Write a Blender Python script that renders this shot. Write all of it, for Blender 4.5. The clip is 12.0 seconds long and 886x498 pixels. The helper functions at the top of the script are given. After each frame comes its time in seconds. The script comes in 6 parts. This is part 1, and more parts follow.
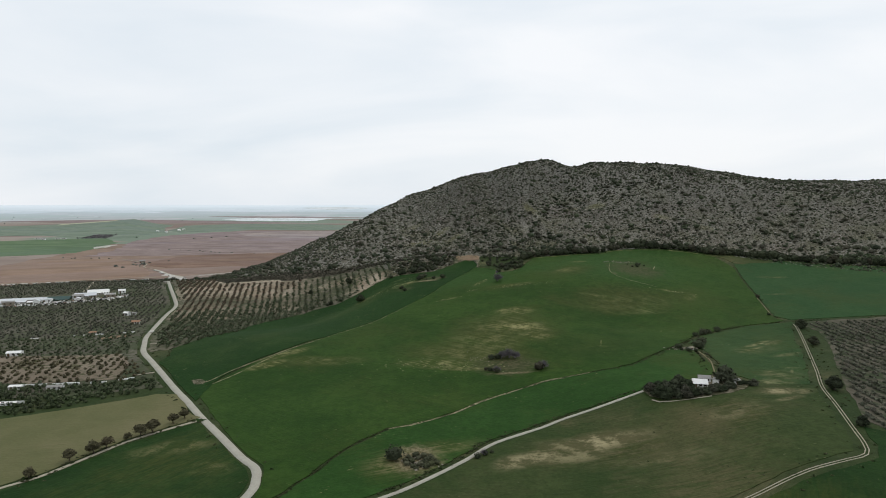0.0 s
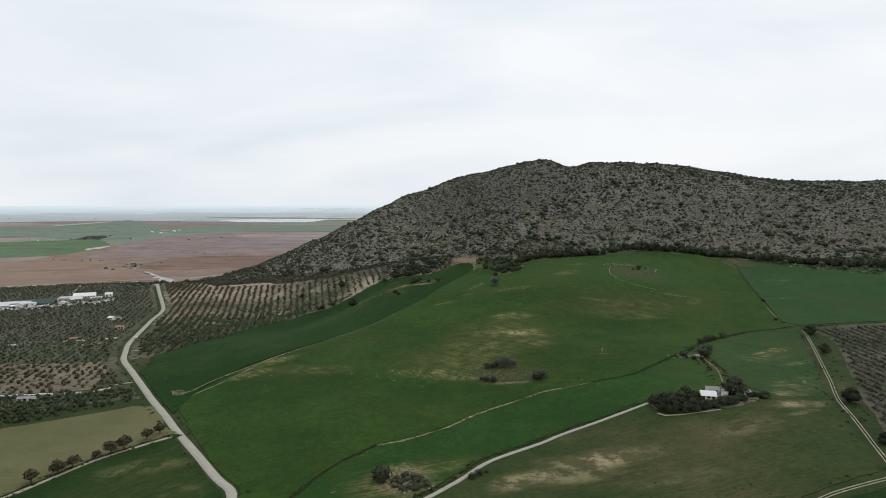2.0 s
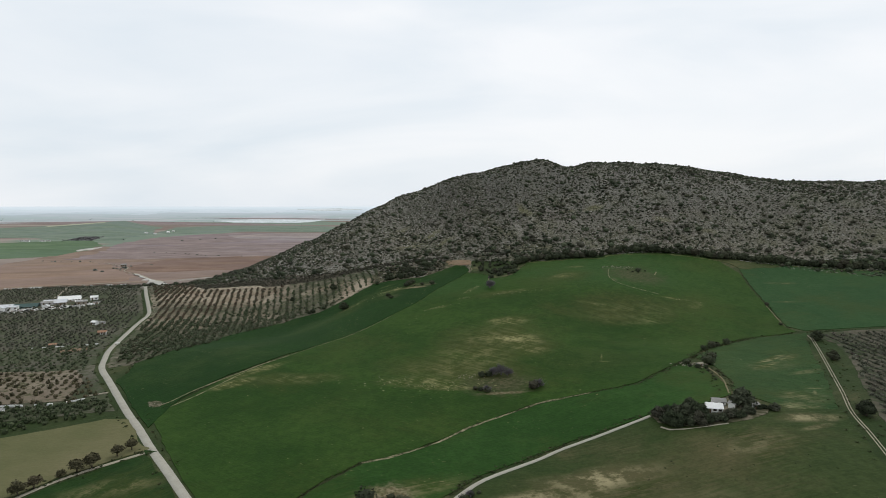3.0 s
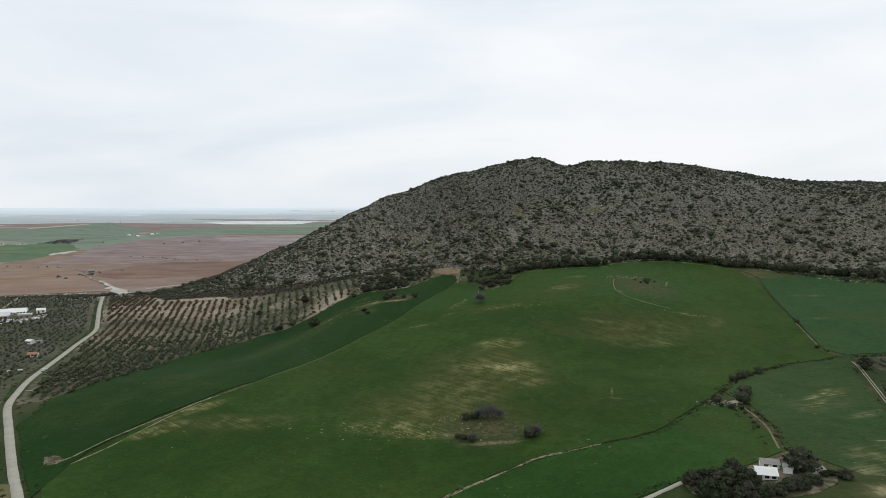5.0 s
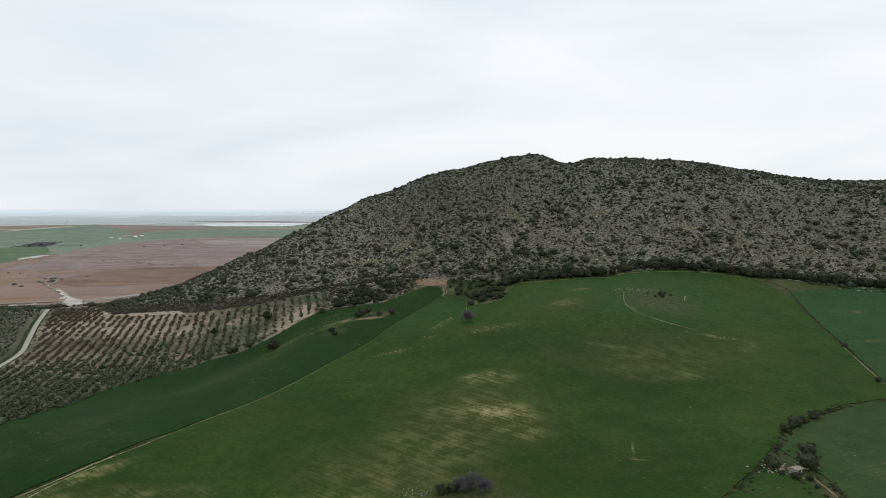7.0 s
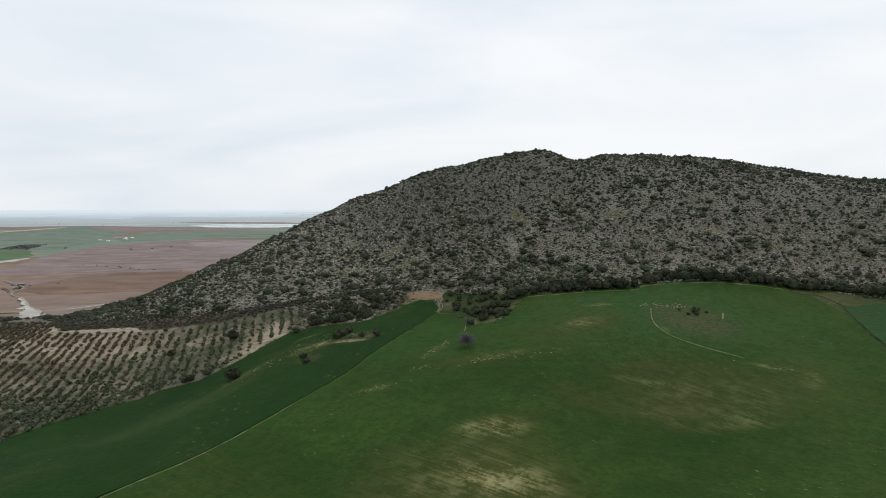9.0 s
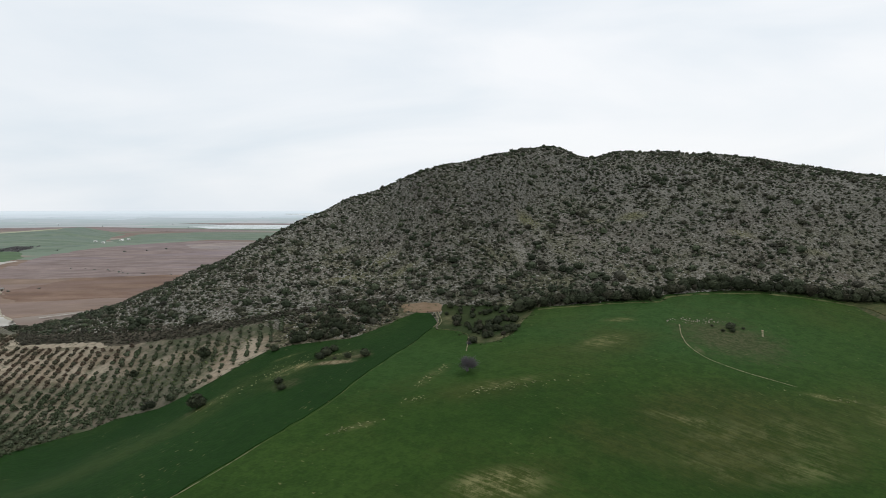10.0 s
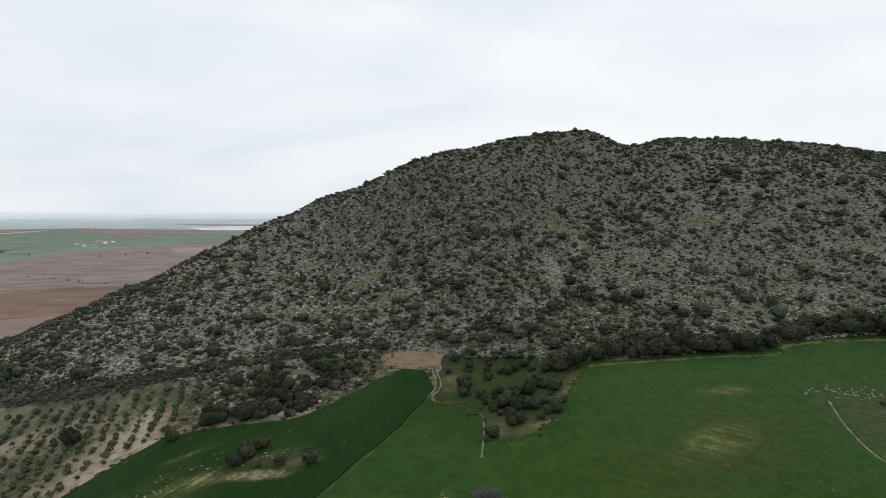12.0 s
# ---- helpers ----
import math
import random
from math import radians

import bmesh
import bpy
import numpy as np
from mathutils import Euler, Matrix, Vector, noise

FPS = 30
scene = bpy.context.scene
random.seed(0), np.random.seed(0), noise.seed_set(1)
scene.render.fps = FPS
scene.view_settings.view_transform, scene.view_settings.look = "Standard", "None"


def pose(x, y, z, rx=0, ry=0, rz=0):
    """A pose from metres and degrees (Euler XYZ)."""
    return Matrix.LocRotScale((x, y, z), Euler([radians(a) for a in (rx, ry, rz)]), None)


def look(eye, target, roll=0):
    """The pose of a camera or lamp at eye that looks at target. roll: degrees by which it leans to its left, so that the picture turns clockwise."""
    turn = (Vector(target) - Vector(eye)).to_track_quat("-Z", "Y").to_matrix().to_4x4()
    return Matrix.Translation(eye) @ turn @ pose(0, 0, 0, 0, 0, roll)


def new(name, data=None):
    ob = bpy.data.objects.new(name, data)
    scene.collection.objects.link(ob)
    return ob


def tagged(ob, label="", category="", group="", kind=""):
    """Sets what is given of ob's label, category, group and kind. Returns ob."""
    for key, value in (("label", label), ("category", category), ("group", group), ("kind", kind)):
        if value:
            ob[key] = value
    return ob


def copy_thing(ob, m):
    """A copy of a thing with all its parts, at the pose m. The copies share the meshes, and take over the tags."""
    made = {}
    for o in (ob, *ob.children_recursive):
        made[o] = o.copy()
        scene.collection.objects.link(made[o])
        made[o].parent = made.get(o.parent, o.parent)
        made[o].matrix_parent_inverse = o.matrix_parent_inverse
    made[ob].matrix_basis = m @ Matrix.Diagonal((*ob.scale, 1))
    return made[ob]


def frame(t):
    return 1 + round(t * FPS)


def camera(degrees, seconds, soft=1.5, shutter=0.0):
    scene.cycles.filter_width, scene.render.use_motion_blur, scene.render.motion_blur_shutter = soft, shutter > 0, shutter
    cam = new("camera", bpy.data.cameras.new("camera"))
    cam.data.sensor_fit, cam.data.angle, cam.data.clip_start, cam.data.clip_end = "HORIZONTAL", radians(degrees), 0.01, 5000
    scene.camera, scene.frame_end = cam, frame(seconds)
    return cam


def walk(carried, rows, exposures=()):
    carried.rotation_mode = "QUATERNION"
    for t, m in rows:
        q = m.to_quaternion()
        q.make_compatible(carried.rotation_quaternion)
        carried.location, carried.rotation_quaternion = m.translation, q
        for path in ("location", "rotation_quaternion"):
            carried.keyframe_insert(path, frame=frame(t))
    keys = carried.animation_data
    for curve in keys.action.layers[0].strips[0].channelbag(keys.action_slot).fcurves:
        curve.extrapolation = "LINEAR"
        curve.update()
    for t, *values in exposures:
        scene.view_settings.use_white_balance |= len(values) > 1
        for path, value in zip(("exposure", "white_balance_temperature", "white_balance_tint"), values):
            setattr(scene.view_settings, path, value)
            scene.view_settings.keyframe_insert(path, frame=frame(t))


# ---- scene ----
cam = camera(69.82, 12.0, soft=0.9)
ROWS = [
    (0.0, pose(0.03, 0.00, 59.95, 85.850, 0.001, 0.001)),
    (0.5, pose(0.53, 2.19, 59.92, 85.886, 0.001, 0.018)),
    (1.0, pose(0.71, 4.54, 59.88, 85.903, 0.001, -0.028)),
    (1.5, pose(1.01, 6.89, 59.90, 85.917, -0.001, -0.074)),
    (2.0, pose(1.53, 10.36, 59.98, 85.929, -0.000, -0.169)),
    (2.5, pose(2.33, 14.97, 60.00, 85.962, 0.001, -0.319)),
    (3.0, pose(3.29, 19.92, 60.17, 85.968, 0.001, -0.395)),
    (5.0, pose(8.62, 57.19, 60.72, 86.070, 0.001, -0.805)),
    (5.5, pose(10.11, 67.27, 60.70, 86.141, 0.000, -0.919)),
    (6.0, pose(11.58, 77.84, 60.70, 86.171, 0.001, -1.041)),
    (6.5, pose(13.01, 87.55, 60.78, 86.201, 0.001, -1.104)),
    (7.0, pose(14.85, 98.20, 60.73, 86.200, 0.001, -1.100)),
    (9.0, pose(17.63, 136.92, 60.90, 86.279, 0.001, -1.039)),
    (9.5, pose(18.40, 146.17, 60.84, 86.311, -0.000, -0.938)),
    (9.6, pose(18.62, 149.57, 60.87, 86.321, -0.000, -0.900)),
    (10.0, pose(19.57, 164.05, 61.00, 86.363, -0.002, -0.736)),
    (10.5, pose(19.93, 182.47, 60.93, 86.383, 0.000, -0.659)),
    (11.0, pose(20.17, 201.47, 61.06, 86.398, -0.001, -0.636)),
    (11.5, pose(20.81, 218.68, 61.22, 86.405, -0.003, -0.516)),
    (12.0, pose(21.38, 237.85, 61.47, 86.419, -0.003, -0.366)),
]
walk(cam, ROWS)

# ---- sky and sun: a bright overcast day ----
SUN_ELEVATION, SUN_TURN = radians(50), radians(-25)
world = bpy.data.worlds.new("overcast_sky")
scene.world = world
world.use_nodes = True
wn, wl = world.node_tree.nodes, world.node_tree.links
wn.clear()
w_out = wn.new("ShaderNodeOutputWorld")
w_back = wn.new("ShaderNodeBackground")
w_sky = wn.new("ShaderNodeTexSky")
w_sky.sky_type, w_sky.sun_disc = "NISHITA", False
w_sky.sun_elevation, w_sky.sun_rotation = SUN_ELEVATION, -SUN_TURN
w_sky.dust_density = 3.0
w_dim = wn.new("ShaderNodeVectorMath")
w_dim.operation = "SCALE"
w_dim.inputs["Scale"].default_value = 0.09
w_co = wn.new("ShaderNodeTexCoord")
w_map = wn.new("ShaderNodeMapping")
w_map.inputs["Scale"].default_value = (1.0, 1.0, 4.2)
w_map.inputs["Rotation"].default_value = (0.05, 0.0, 0.3)
w_noise = wn.new("ShaderNodeTexNoise")
w_noise.inputs["Scale"].default_value = 1.5
w_noise.inputs["Detail"].default_value = 6.0
w_noise.inputs["Roughness"].default_value = 0.48
w_noise.inputs["Distortion"].default_value = 0.5
w_ramp = wn.new("ShaderNodeValToRGB")
w_ramp.color_ramp.elements[0].position = 0.32
w_ramp.color_ramp.elements[0].color = (0.715, 0.805, 0.885, 1)
w_ramp.color_ramp.elements[1].position = 0.66
w_ramp.color_ramp.elements[1].color = (0.945, 0.97, 1.0, 1)
w_mix = wn.new("ShaderNodeMix")
w_mix.data_type = "RGBA"
w_mix.inputs[0].default_value = 0.93
w_back.inputs["Strength"].default_value = 1.0
wl.new(w_co.outputs["Generated"], w_map.inputs["Vector"])
wl.new(w_map.outputs["Vector"], w_noise.inputs["Vector"])
wl.new(w_noise.outputs[0], w_ramp.inputs[0])
wl.new(w_sky.outputs[0], w_dim.inputs[0])
wl.new(w_dim.outputs[0], w_mix.inputs[6])
wl.new(w_ramp.outputs[0], w_mix.inputs[7])
wl.new(w_mix.outputs[2], w_back.inputs["Color"])
wl.new(w_back.outputs[0], w_out.inputs["Surface"])

sun_data = bpy.data.lights.new("sun", "SUN")
sun_data.energy, sun_data.angle, sun_data.color = 0.8, radians(25), (1.0, 0.96, 0.9)
sun = new("sun", sun_data)
sun.matrix_world = pose(0, 0, 400) @ Matrix.Rotation(SUN_TURN, 4, "Z") @ Matrix.Rotation(SUN_ELEVATION - math.pi / 2, 4, "X")


# ---- materials ----
class Nodes:
    """A short way to wire a material."""

    def __init__(self, name, roughness=0.9):
        self.mat = bpy.data.materials.new(name)
        self.mat.use_nodes = True
        self.n, self.l = self.mat.node_tree.nodes, self.mat.node_tree.links
        self.bsdf = self.n["Principled BSDF"]
        self.bsdf.inputs["Roughness"].default_value = roughness
        self.bsdf.inputs["Specular IOR Level"].default_value = 0.05
        self.place = self.n.new("ShaderNodeNewGeometry").outputs["Position"]

    def put(self, socket, value):
        if isinstance(value, bpy.types.NodeSocket):
            self.l.new(value, socket)
        else:
            socket.default_value = value

    def math(self, op, a, b=0.0, clamp=False):
        m = self.n.new("ShaderNodeMath")
        m.operation, m.use_clamp = op, clamp
        self.put(m.inputs[0], a)
        self.put(m.inputs[1], b)
        return m.outputs[0]

    def vec(self, op, a, b):
        m = self.n.new("ShaderNodeVectorMath")
        m.operation = op
        self.put(m.inputs[0], a)
        self.put(m.inputs[1], b)
        return m.outputs["Value"] if op in ("LENGTH", "DOT_PRODUCT") else m.outputs[0]

    def turned(self, angle, stretch=(1, 1, 1), origin=(0, 0, 0)):
        """World places about origin, turned by -angle degrees round z and scaled."""
        p = self.vec("SUBTRACT", self.place, origin)
        r = self.n.new("ShaderNodeVectorRotate")
        r.rotation_type = "Z_AXIS"
        self.put(r.inputs["Vector"], p)
        r.inputs["Angle"].default_value = -radians(angle)
        return self.vec("MULTIPLY", r.outputs[0], stretch)

    def noise(self, size, detail=3.0, rough=0.55, where=None, distortion=0.0):
        t = self.n.new("ShaderNodeTexNoise")
        self.put(t.inputs["Vector"], where if where is not None else self.place)
        t.inputs["Scale"].default_value = 1.0 / size
        t.inputs["Detail"].default_value = detail
        t.inputs["Roughness"].default_value = rough
        t.inputs["Distortion"].default_value = distortion
        return t.outputs[0]

    def ease(self, value, low, high, out_low=0.0, out_high=1.0):
        m = self.n.new("ShaderNodeMapRange")
        m.interpolation_type = "SMOOTHSTEP"
        self.put(m.inputs[0], value)
        for i, v in enumerate((low, high, out_low, out_high)):
            m.inputs[i + 1].default_value = v
        return m.outputs[0]

    def mix(self, factor, a, b):
        m = self.n.new("ShaderNodeMix")
        m.data_type = "RGBA"
        self.put(m.inputs[0], factor)
        for i, c in ((6, a), (7, b)):
            self.put(m.inputs[i], c if isinstance(c, bpy.types.NodeSocket) else (*c, 1))
        return m.outputs[2]

    def bump(self, height, strength, distance):
        b = self.n.new("ShaderNodeBump")
        b.inputs["Strength"].default_value = strength
        b.inputs["Distance"].default_value = distance
        self.put(b.inputs["Height"], height)
        self.l.new(b.outputs[0], self.bsdf.inputs["Normal"])

    def done(self, colour):
        self.put(self.bsdf.inputs["Base Color"], colour if isinstance(colour, bpy.types.NodeSocket) else (*colour, 1))
        return self.mat


def spots(k, ellipses, soft):
    """The largest of soft ellipses (x, y, half length, half width, angle, strength), frayed by soft."""
    total = None
    for x, y, a, b, angle, strength in ellipses:
        d = k.vec("LENGTH", k.turned(angle, (1 / a, 1 / b, 0), (x, y, 0)), (0, 0, 0))
        d = k.math("ADD", d, k.math("MULTIPLY", k.math("SUBTRACT", soft, 0.5), 1.3))
        m = k.math("MULTIPLY", k.ease(d, 1.05, 0.25), strength)
        total = m if total is None else k.math("MAXIMUM", total, m)
    return total


def crop(name, dark, light, worn, angle=-24.0, bare=(), pale=(0.26, 0.215, 0.11), wear=0.5, fresh=(), earth=(), rough_grass=(), grain=1.0, weeds=0.6, tired=(), lines=0.42):
    """A green crop: broad tone changes, drill rows along angle, thin places and bare, streaked spots."""
    k = Nodes(name, 0.85)
    broad = k.noise(46.0, 3.0)
    middle = k.noise(9.0, 4.0, 0.6)
    fine = k.noise(0.8, 3.0, 0.65)
    rows = k.noise(1.0, 3.0, 0.6, k.turned(angle, (0.17, 1.2, 0.2)), 0.6)
    c = k.mix(k.ease(k.math("ADD", k.math("MULTIPLY", broad, 0.65), k.math("MULTIPLY", middle, 0.35)), 0.36, 0.66), dark, light)
    if fresh:
        c = k.mix(spots(k, fresh, broad), c, (0.035, 0.083, 0.0195))
    if tired:
        c = k.mix(k.math("MULTIPLY", spots(k, tired, k.noise(14.0, 5.0, 0.6)), k.ease(middle, 0.3, 0.55, 0.55, 1.0)), c, k.mix(k.ease(rows, 0.35, 0.6), worn, (0.042, 0.054, 0.0145)))
    small = k.noise(2.6, 4.0, 0.7)
    c = k.mix(k.math("MULTIPLY", k.ease(small, 0.42, 0.6), 0.55 * grain), c, k.mix(0.7, c, tuple(v * 0.75 for v in dark)))
    thin = k.math("MULTIPLY", k.ease(k.noise(38.0, 5.0, 0.62), 0.46, 0.66), k.ease(rows, 0.25, 0.65))
    c = k.mix(k.math("MULTIPLY", thin, wear), c, worn)
    c = k.mix(k.math("MULTIPLY", k.ease(fine, 0.3, 0.75), 0.5 * grain), c, k.mix(0.55, c, (0.004, 0.012, 0.003)))
    if bare:
        blotch = k.noise(4.5, 5.0, 0.7)
        s = spots(k, bare, k.noise(9.0, 5.0, 0.65))
        drill = k.noise(1.0, 2.0, 0.5, k.turned(angle, (0.055, 1.35, 0.0)))
        lined = k.math("ADD", k.math("MULTIPLY", rows, 0.3), k.math("MULTIPLY", drill, 0.7))
        streak = k.math("ADD", k.math("MULTIPLY", lined, lines), k.math("ADD", k.math("MULTIPLY", blotch, 0.85 - lines), k.math("MULTIPLY", fine, 0.15)))
        c = k.mix(k.math("MULTIPLY", s, 0.6), c, worn)
        c = k.mix(k.math("MULTIPLY", s, k.ease(streak, 0.45, 0.6)), c, k.mix(k.ease(blotch, 0.5, 0.7), pale, tuple(v * 1.25 for v in pale)))
    if rough_grass:
        g = spots(k, rough_grass, k.noise(3.0, 5.0, 0.7))
        c = k.mix(g, c, k.mix(k.ease(k.noise(1.2, 4.0, 0.7), 0.4, 0.6), (0.035, 0.045, 0.017), (0.085, 0.075, 0.04)))
    if earth:
        g = spots(k, earth, k.noise(2.5, 5.0, 0.7))
        c = k.mix(g, c, k.mix(k.ease(k.noise(0.9, 4.0, 0.7), 0.38, 0.62), (0.1, 0.08, 0.04), (0.24, 0.2, 0.125)))
    # single lighter weeds and stones
    fleck = k.math("MULTIPLY", k.ease(k.noise(1.0, 2.0, 0.5, k.turned(angle, (0.6, 1.4, 0.3))), 0.68, 0.75), k.ease(k.noise(16.0, 4.0, 0.6), 0.48, 0.62))
    c = k.mix(k.math("MULTIPLY", fleck, weeds), c, pale)
    k.bump(k.math("ADD", fine, rows), 0.5, 0.25)
    k.bsdf.inputs["Sheen Weight"].default_value = 0.015
    k.bsdf.inputs["Sheen Roughness"].default_value = 0.4
    k.bsdf.inputs["Sheen Tint"].default_value = (0.45, 0.75, 0.2, 1)
    return k.done(c)


def soil(name, a, b, grass=None, cover=0.5, angle=100.0, ridged=0.3, grain=3.0, bare=()):
    """Bare or weedy earth with furrows along angle."""
    k = Nodes(name, 0.95)
    c = k.mix(k.ease(k.noise(28.0, 4.0, 0.6), 0.35, 0.65), a, b)
    furrow = k.noise(1.0, 3.0, 0.6, k.turned(angle, (0.03, 0.7, 0.2)))
    c = k.mix(k.math("MULTIPLY", k.ease(furrow, 0.4, 0.65), ridged), c, tuple(v * 0.6 for v in a))
    if grain > 10:
        band = k.noise(1.0, 5.0, 0.62, k.turned(angle * 0.3, (1 / 170, 1 / 52, 0)), 1.8)
        c = k.mix(k.math("MULTIPLY", k.ease(band, 0.48, 0.64), 0.6), c, (a[0] * 0.68, a[1] * 0.7, a[2] * 0.76))
        c = k.mix(k.math("MULTIPLY", k.ease(band, 0.45, 0.34), 0.3), c, tuple(v * 1.25 for v in b))
        wide = k.noise(1.0, 4.0, 0.6, k.turned(angle * 0.5 - 6, (1 / 240, 1 / 110, 0)), 1.4)
        c = k.mix(k.math("MULTIPLY", k.ease(wide, 0.46, 0.62), 0.5), c, (b[0] * 0.86, b[1] * 0.9, b[2] * 1.08))
    fine = k.noise(grain * 0.25, 4.0, 0.7)
    c = k.mix(k.math("MULTIPLY", k.ease(fine, 0.35, 0.7), 0.3), c, tuple(v * 0.55 for v in b))
    if grass:
        g = k.ease(k.math("ADD", k.math("MULTIPLY", k.noise(grain, 5.0, 0.65), 0.6), k.math("MULTIPLY", k.noise(24.0, 2.0), 0.4)), 0.62 - 0.25 * cover, 0.74 - 0.25 * cover)
        c = k.mix(g, c, grass)
    if bare:
        m = k.math("MULTIPLY", spots(k, bare, k.noise(6.0, 5.0, 0.65)), k.ease(k.noise(1.6, 5.0, 0.7), 0.3, 0.5))
        c = k.mix(m, c, k.mix(k.ease(k.noise(9.0, 4.0), 0.4, 0.6), (0.27, 0.21, 0.148), (0.38, 0.315, 0.235)))
    k.bump(fine, 0.6, 0.2)
    return k.done(c)


def foliage(name, stops, rough=0.75):
    """Leaves: every plant has its own tint, every spray of leaves its own shade."""
    k = Nodes(name, rough)
    tint = k.n.new("ShaderNodeAttribute")
    tint.attribute_name = "tint"
    own = k.n.new("ShaderNodeObjectInfo").outputs["Random"]
    isle = k.n.new("ShaderNodeNewGeometry").outputs["Random Per Island"]
    ramp = k.n.new("ShaderNodeValToRGB")
    ramp.color_ramp.elements[0].color = (*stops[0], 1)
    ramp.color_ramp.elements[1].color = (*stops[-1], 1)
    for i, c in enumerate(stops[1:-1]):
        ramp.color_ramp.elements.new((i + 1) / (len(stops) - 1)).color = (*c, 1)
    k.l.new(k.math("FRACT", k.math("ADD", tint.outputs["Fac"], own)), ramp.inputs[0])
    shade = k.ease(isle, 0.0, 1.0, 0.55, 1.4)
    return k.done(k.vec("MULTIPLY", ramp.outputs[0], shade))


def plain(name, colour, other, size=1.0, rough=0.8, amount=0.6, metal=0.0):
    """Plaster, paint, bark, metal: one colour, worn towards another."""
    k = Nodes(name, rough)
    k.bsdf.inputs["Metallic"].default_value = metal
    n = k.math("ADD", k.math("MULTIPLY", k.noise(size, 5.0, 0.65), 0.6), k.math("MULTIPLY", k.noise(size * 0.12, 3.0), 0.4))
    k.bump(n, 0.3, 0.05)
    return k.done(k.mix(k.math("MULTIPLY", k.ease(n, 0.4, 0.65), amount), colour, other))


GREEN_DARK, GREEN_LIGHT, GREEN_WORN = (0.019, 0.049, 0.0075), (0.037, 0.075, 0.013), (0.059, 0.066, 0.0165)
# tired zones of the main field, and in them the bare streaks where the soil is thin
TIRED_MAIN = [(23.8, 248.2, 30, 27, 25, 0.85), (10.3, 223.8, 32, 17, -8, 0.85), (80.8, 291.2, 46, 22, 18, 0.9), (65.8, 335.7, 24, 13, 30, 0.6), (113.6, 303.7, 17, 9, 30, 0.6), (30.8, 308.4, 20, 7, 8, 0.5),
              (-44.8, 217.1, 24, 8, 10, 0.5), (54.5, 228.9, 30, 18, 0, 0.3)]
BARE_MAIN = [(23.8, 250.1, 26, 24, 20, 0.27), (8.3, 222.2, 28, 14, -8, 0.27), (85.6, 287, 36, 13, 14, 0.2), (-60, 213.7, 11, 4, 42, 0.9), (30.2, 270.6, 13, 6, 8, 0.7), (30.3, 251.2, 15, 10, -25, 0.9), (36.2, 239.7, 10, 6, -20, 0.7), (15.2, 235.7, 19, 16, -10, 0.34), (-0.2, 213.5, 18, 7, -5, 0.6), (4.8, 208.9, 15, 3, -3, 0.8),
             (70.1, 278.2, 15, 3, -28, 0.22), (88.7, 278.9, 15, 6, 10, 0.3), (118.7, 300.9, 9, 4, 60, 0.35), (111.4, 307.6, 9, 2, -10, 0.45), (66, 337, 14, 6, 35, 0.4), (36.6, 312, 18, 4, 12, 0.28), (72, 294, 12, 3, -20, 0.35), (76, 357, 7, 3, 0, 0.45),
             (18.8, 320, 10, 3, 60, 0.22), (13.9, 306.4, 4, 2.5, 20, 0.2), (2.6, 296.1, 8, 2, 15, 0.22), (-56.9, 225.5, 16, 3.5, 50, 0.7), (-40.2, 218.2, 20, 6, 6, 0.3), (57.7, 225.7, 3, 0.6, -15, 0.6), (58.1, 230.2, 7, 0.5, 75, 0.5)]
M_MAIN = crop("winter_wheat", GREEN_DARK, GREEN_LIGHT, GREEN_WORN, -38, BARE_MAIN, pale=(0.235, 0.218, 0.1), wear=0.35, weeds=0.5, lines=0.36, fresh=[(94, 350.4, 75, 42, 0, 0.75), (15.7, 332.6, 30, 30, 0, 0.5)],
              earth=[(22.9, 204, 9, 1.2, 3, 0.7), (90.2, 330.6, 1.5, 4, 0, 0.3)], rough_grass=[(21.8, 210.5, 15, 10, 8, 0.9), (103.7, 342.1, 19, 20, 0, 0.75)], tired=TIRED_MAIN)
M_STRIP = crop("dense_wheat", (0.0098, 0.034, 0.0058), (0.015, 0.045, 0.008), (0.05, 0.075, 0.02), 52,
               [(-18.5, 339, 8, 3.5, 15, 0.85), (-21, 336.5, 8, 3, 25, 0.45), (-24, 349, 6, 1.2, 25, 0.5), (-39, 329.3, 12, 4, 40, 0.3)], wear=0.4, weeds=0.6, lines=0.45, tired=[(-47.2, 312.5, 42, 9, 50, 0.4), (-69.2, 261.7, 26, 8, 60, 0.35), (-22.4, 338.3, 22, 14, 40, 0.5)],
               earth=[(-7.9, 338.6, 7.5, 2.2, -6, 1.0), (-2, 341.5, 5, 2.4, 10, 0.5)], rough_grass=[(-19.3, 327.3, 5, 5, 0, 0.5), (-7, 344, 9, 4, 10, 0.6)])
M_SOUTH = crop("south_wheat", (0.018, 0.053, 0.009), (0.029, 0.075, 0.015), GREEN_WORN, 25, [(-8, 138.8, 14, 9, 10, 0.5), (0.9, 147.5, 14, 5, 30, 0.35)], earth=[(-6.3, 140.5, 7.2, 9.5, 0, 0.95)])
M_EAST = crop("east_wheat", (0.023, 0.062, 0.02), (0.033, 0.077, 0.025), GREEN_WORN, 12, [(164, 307.3, 9, 2, 0, 0.3), (177.6, 340.2, 10, 3, 0, 0.3)])
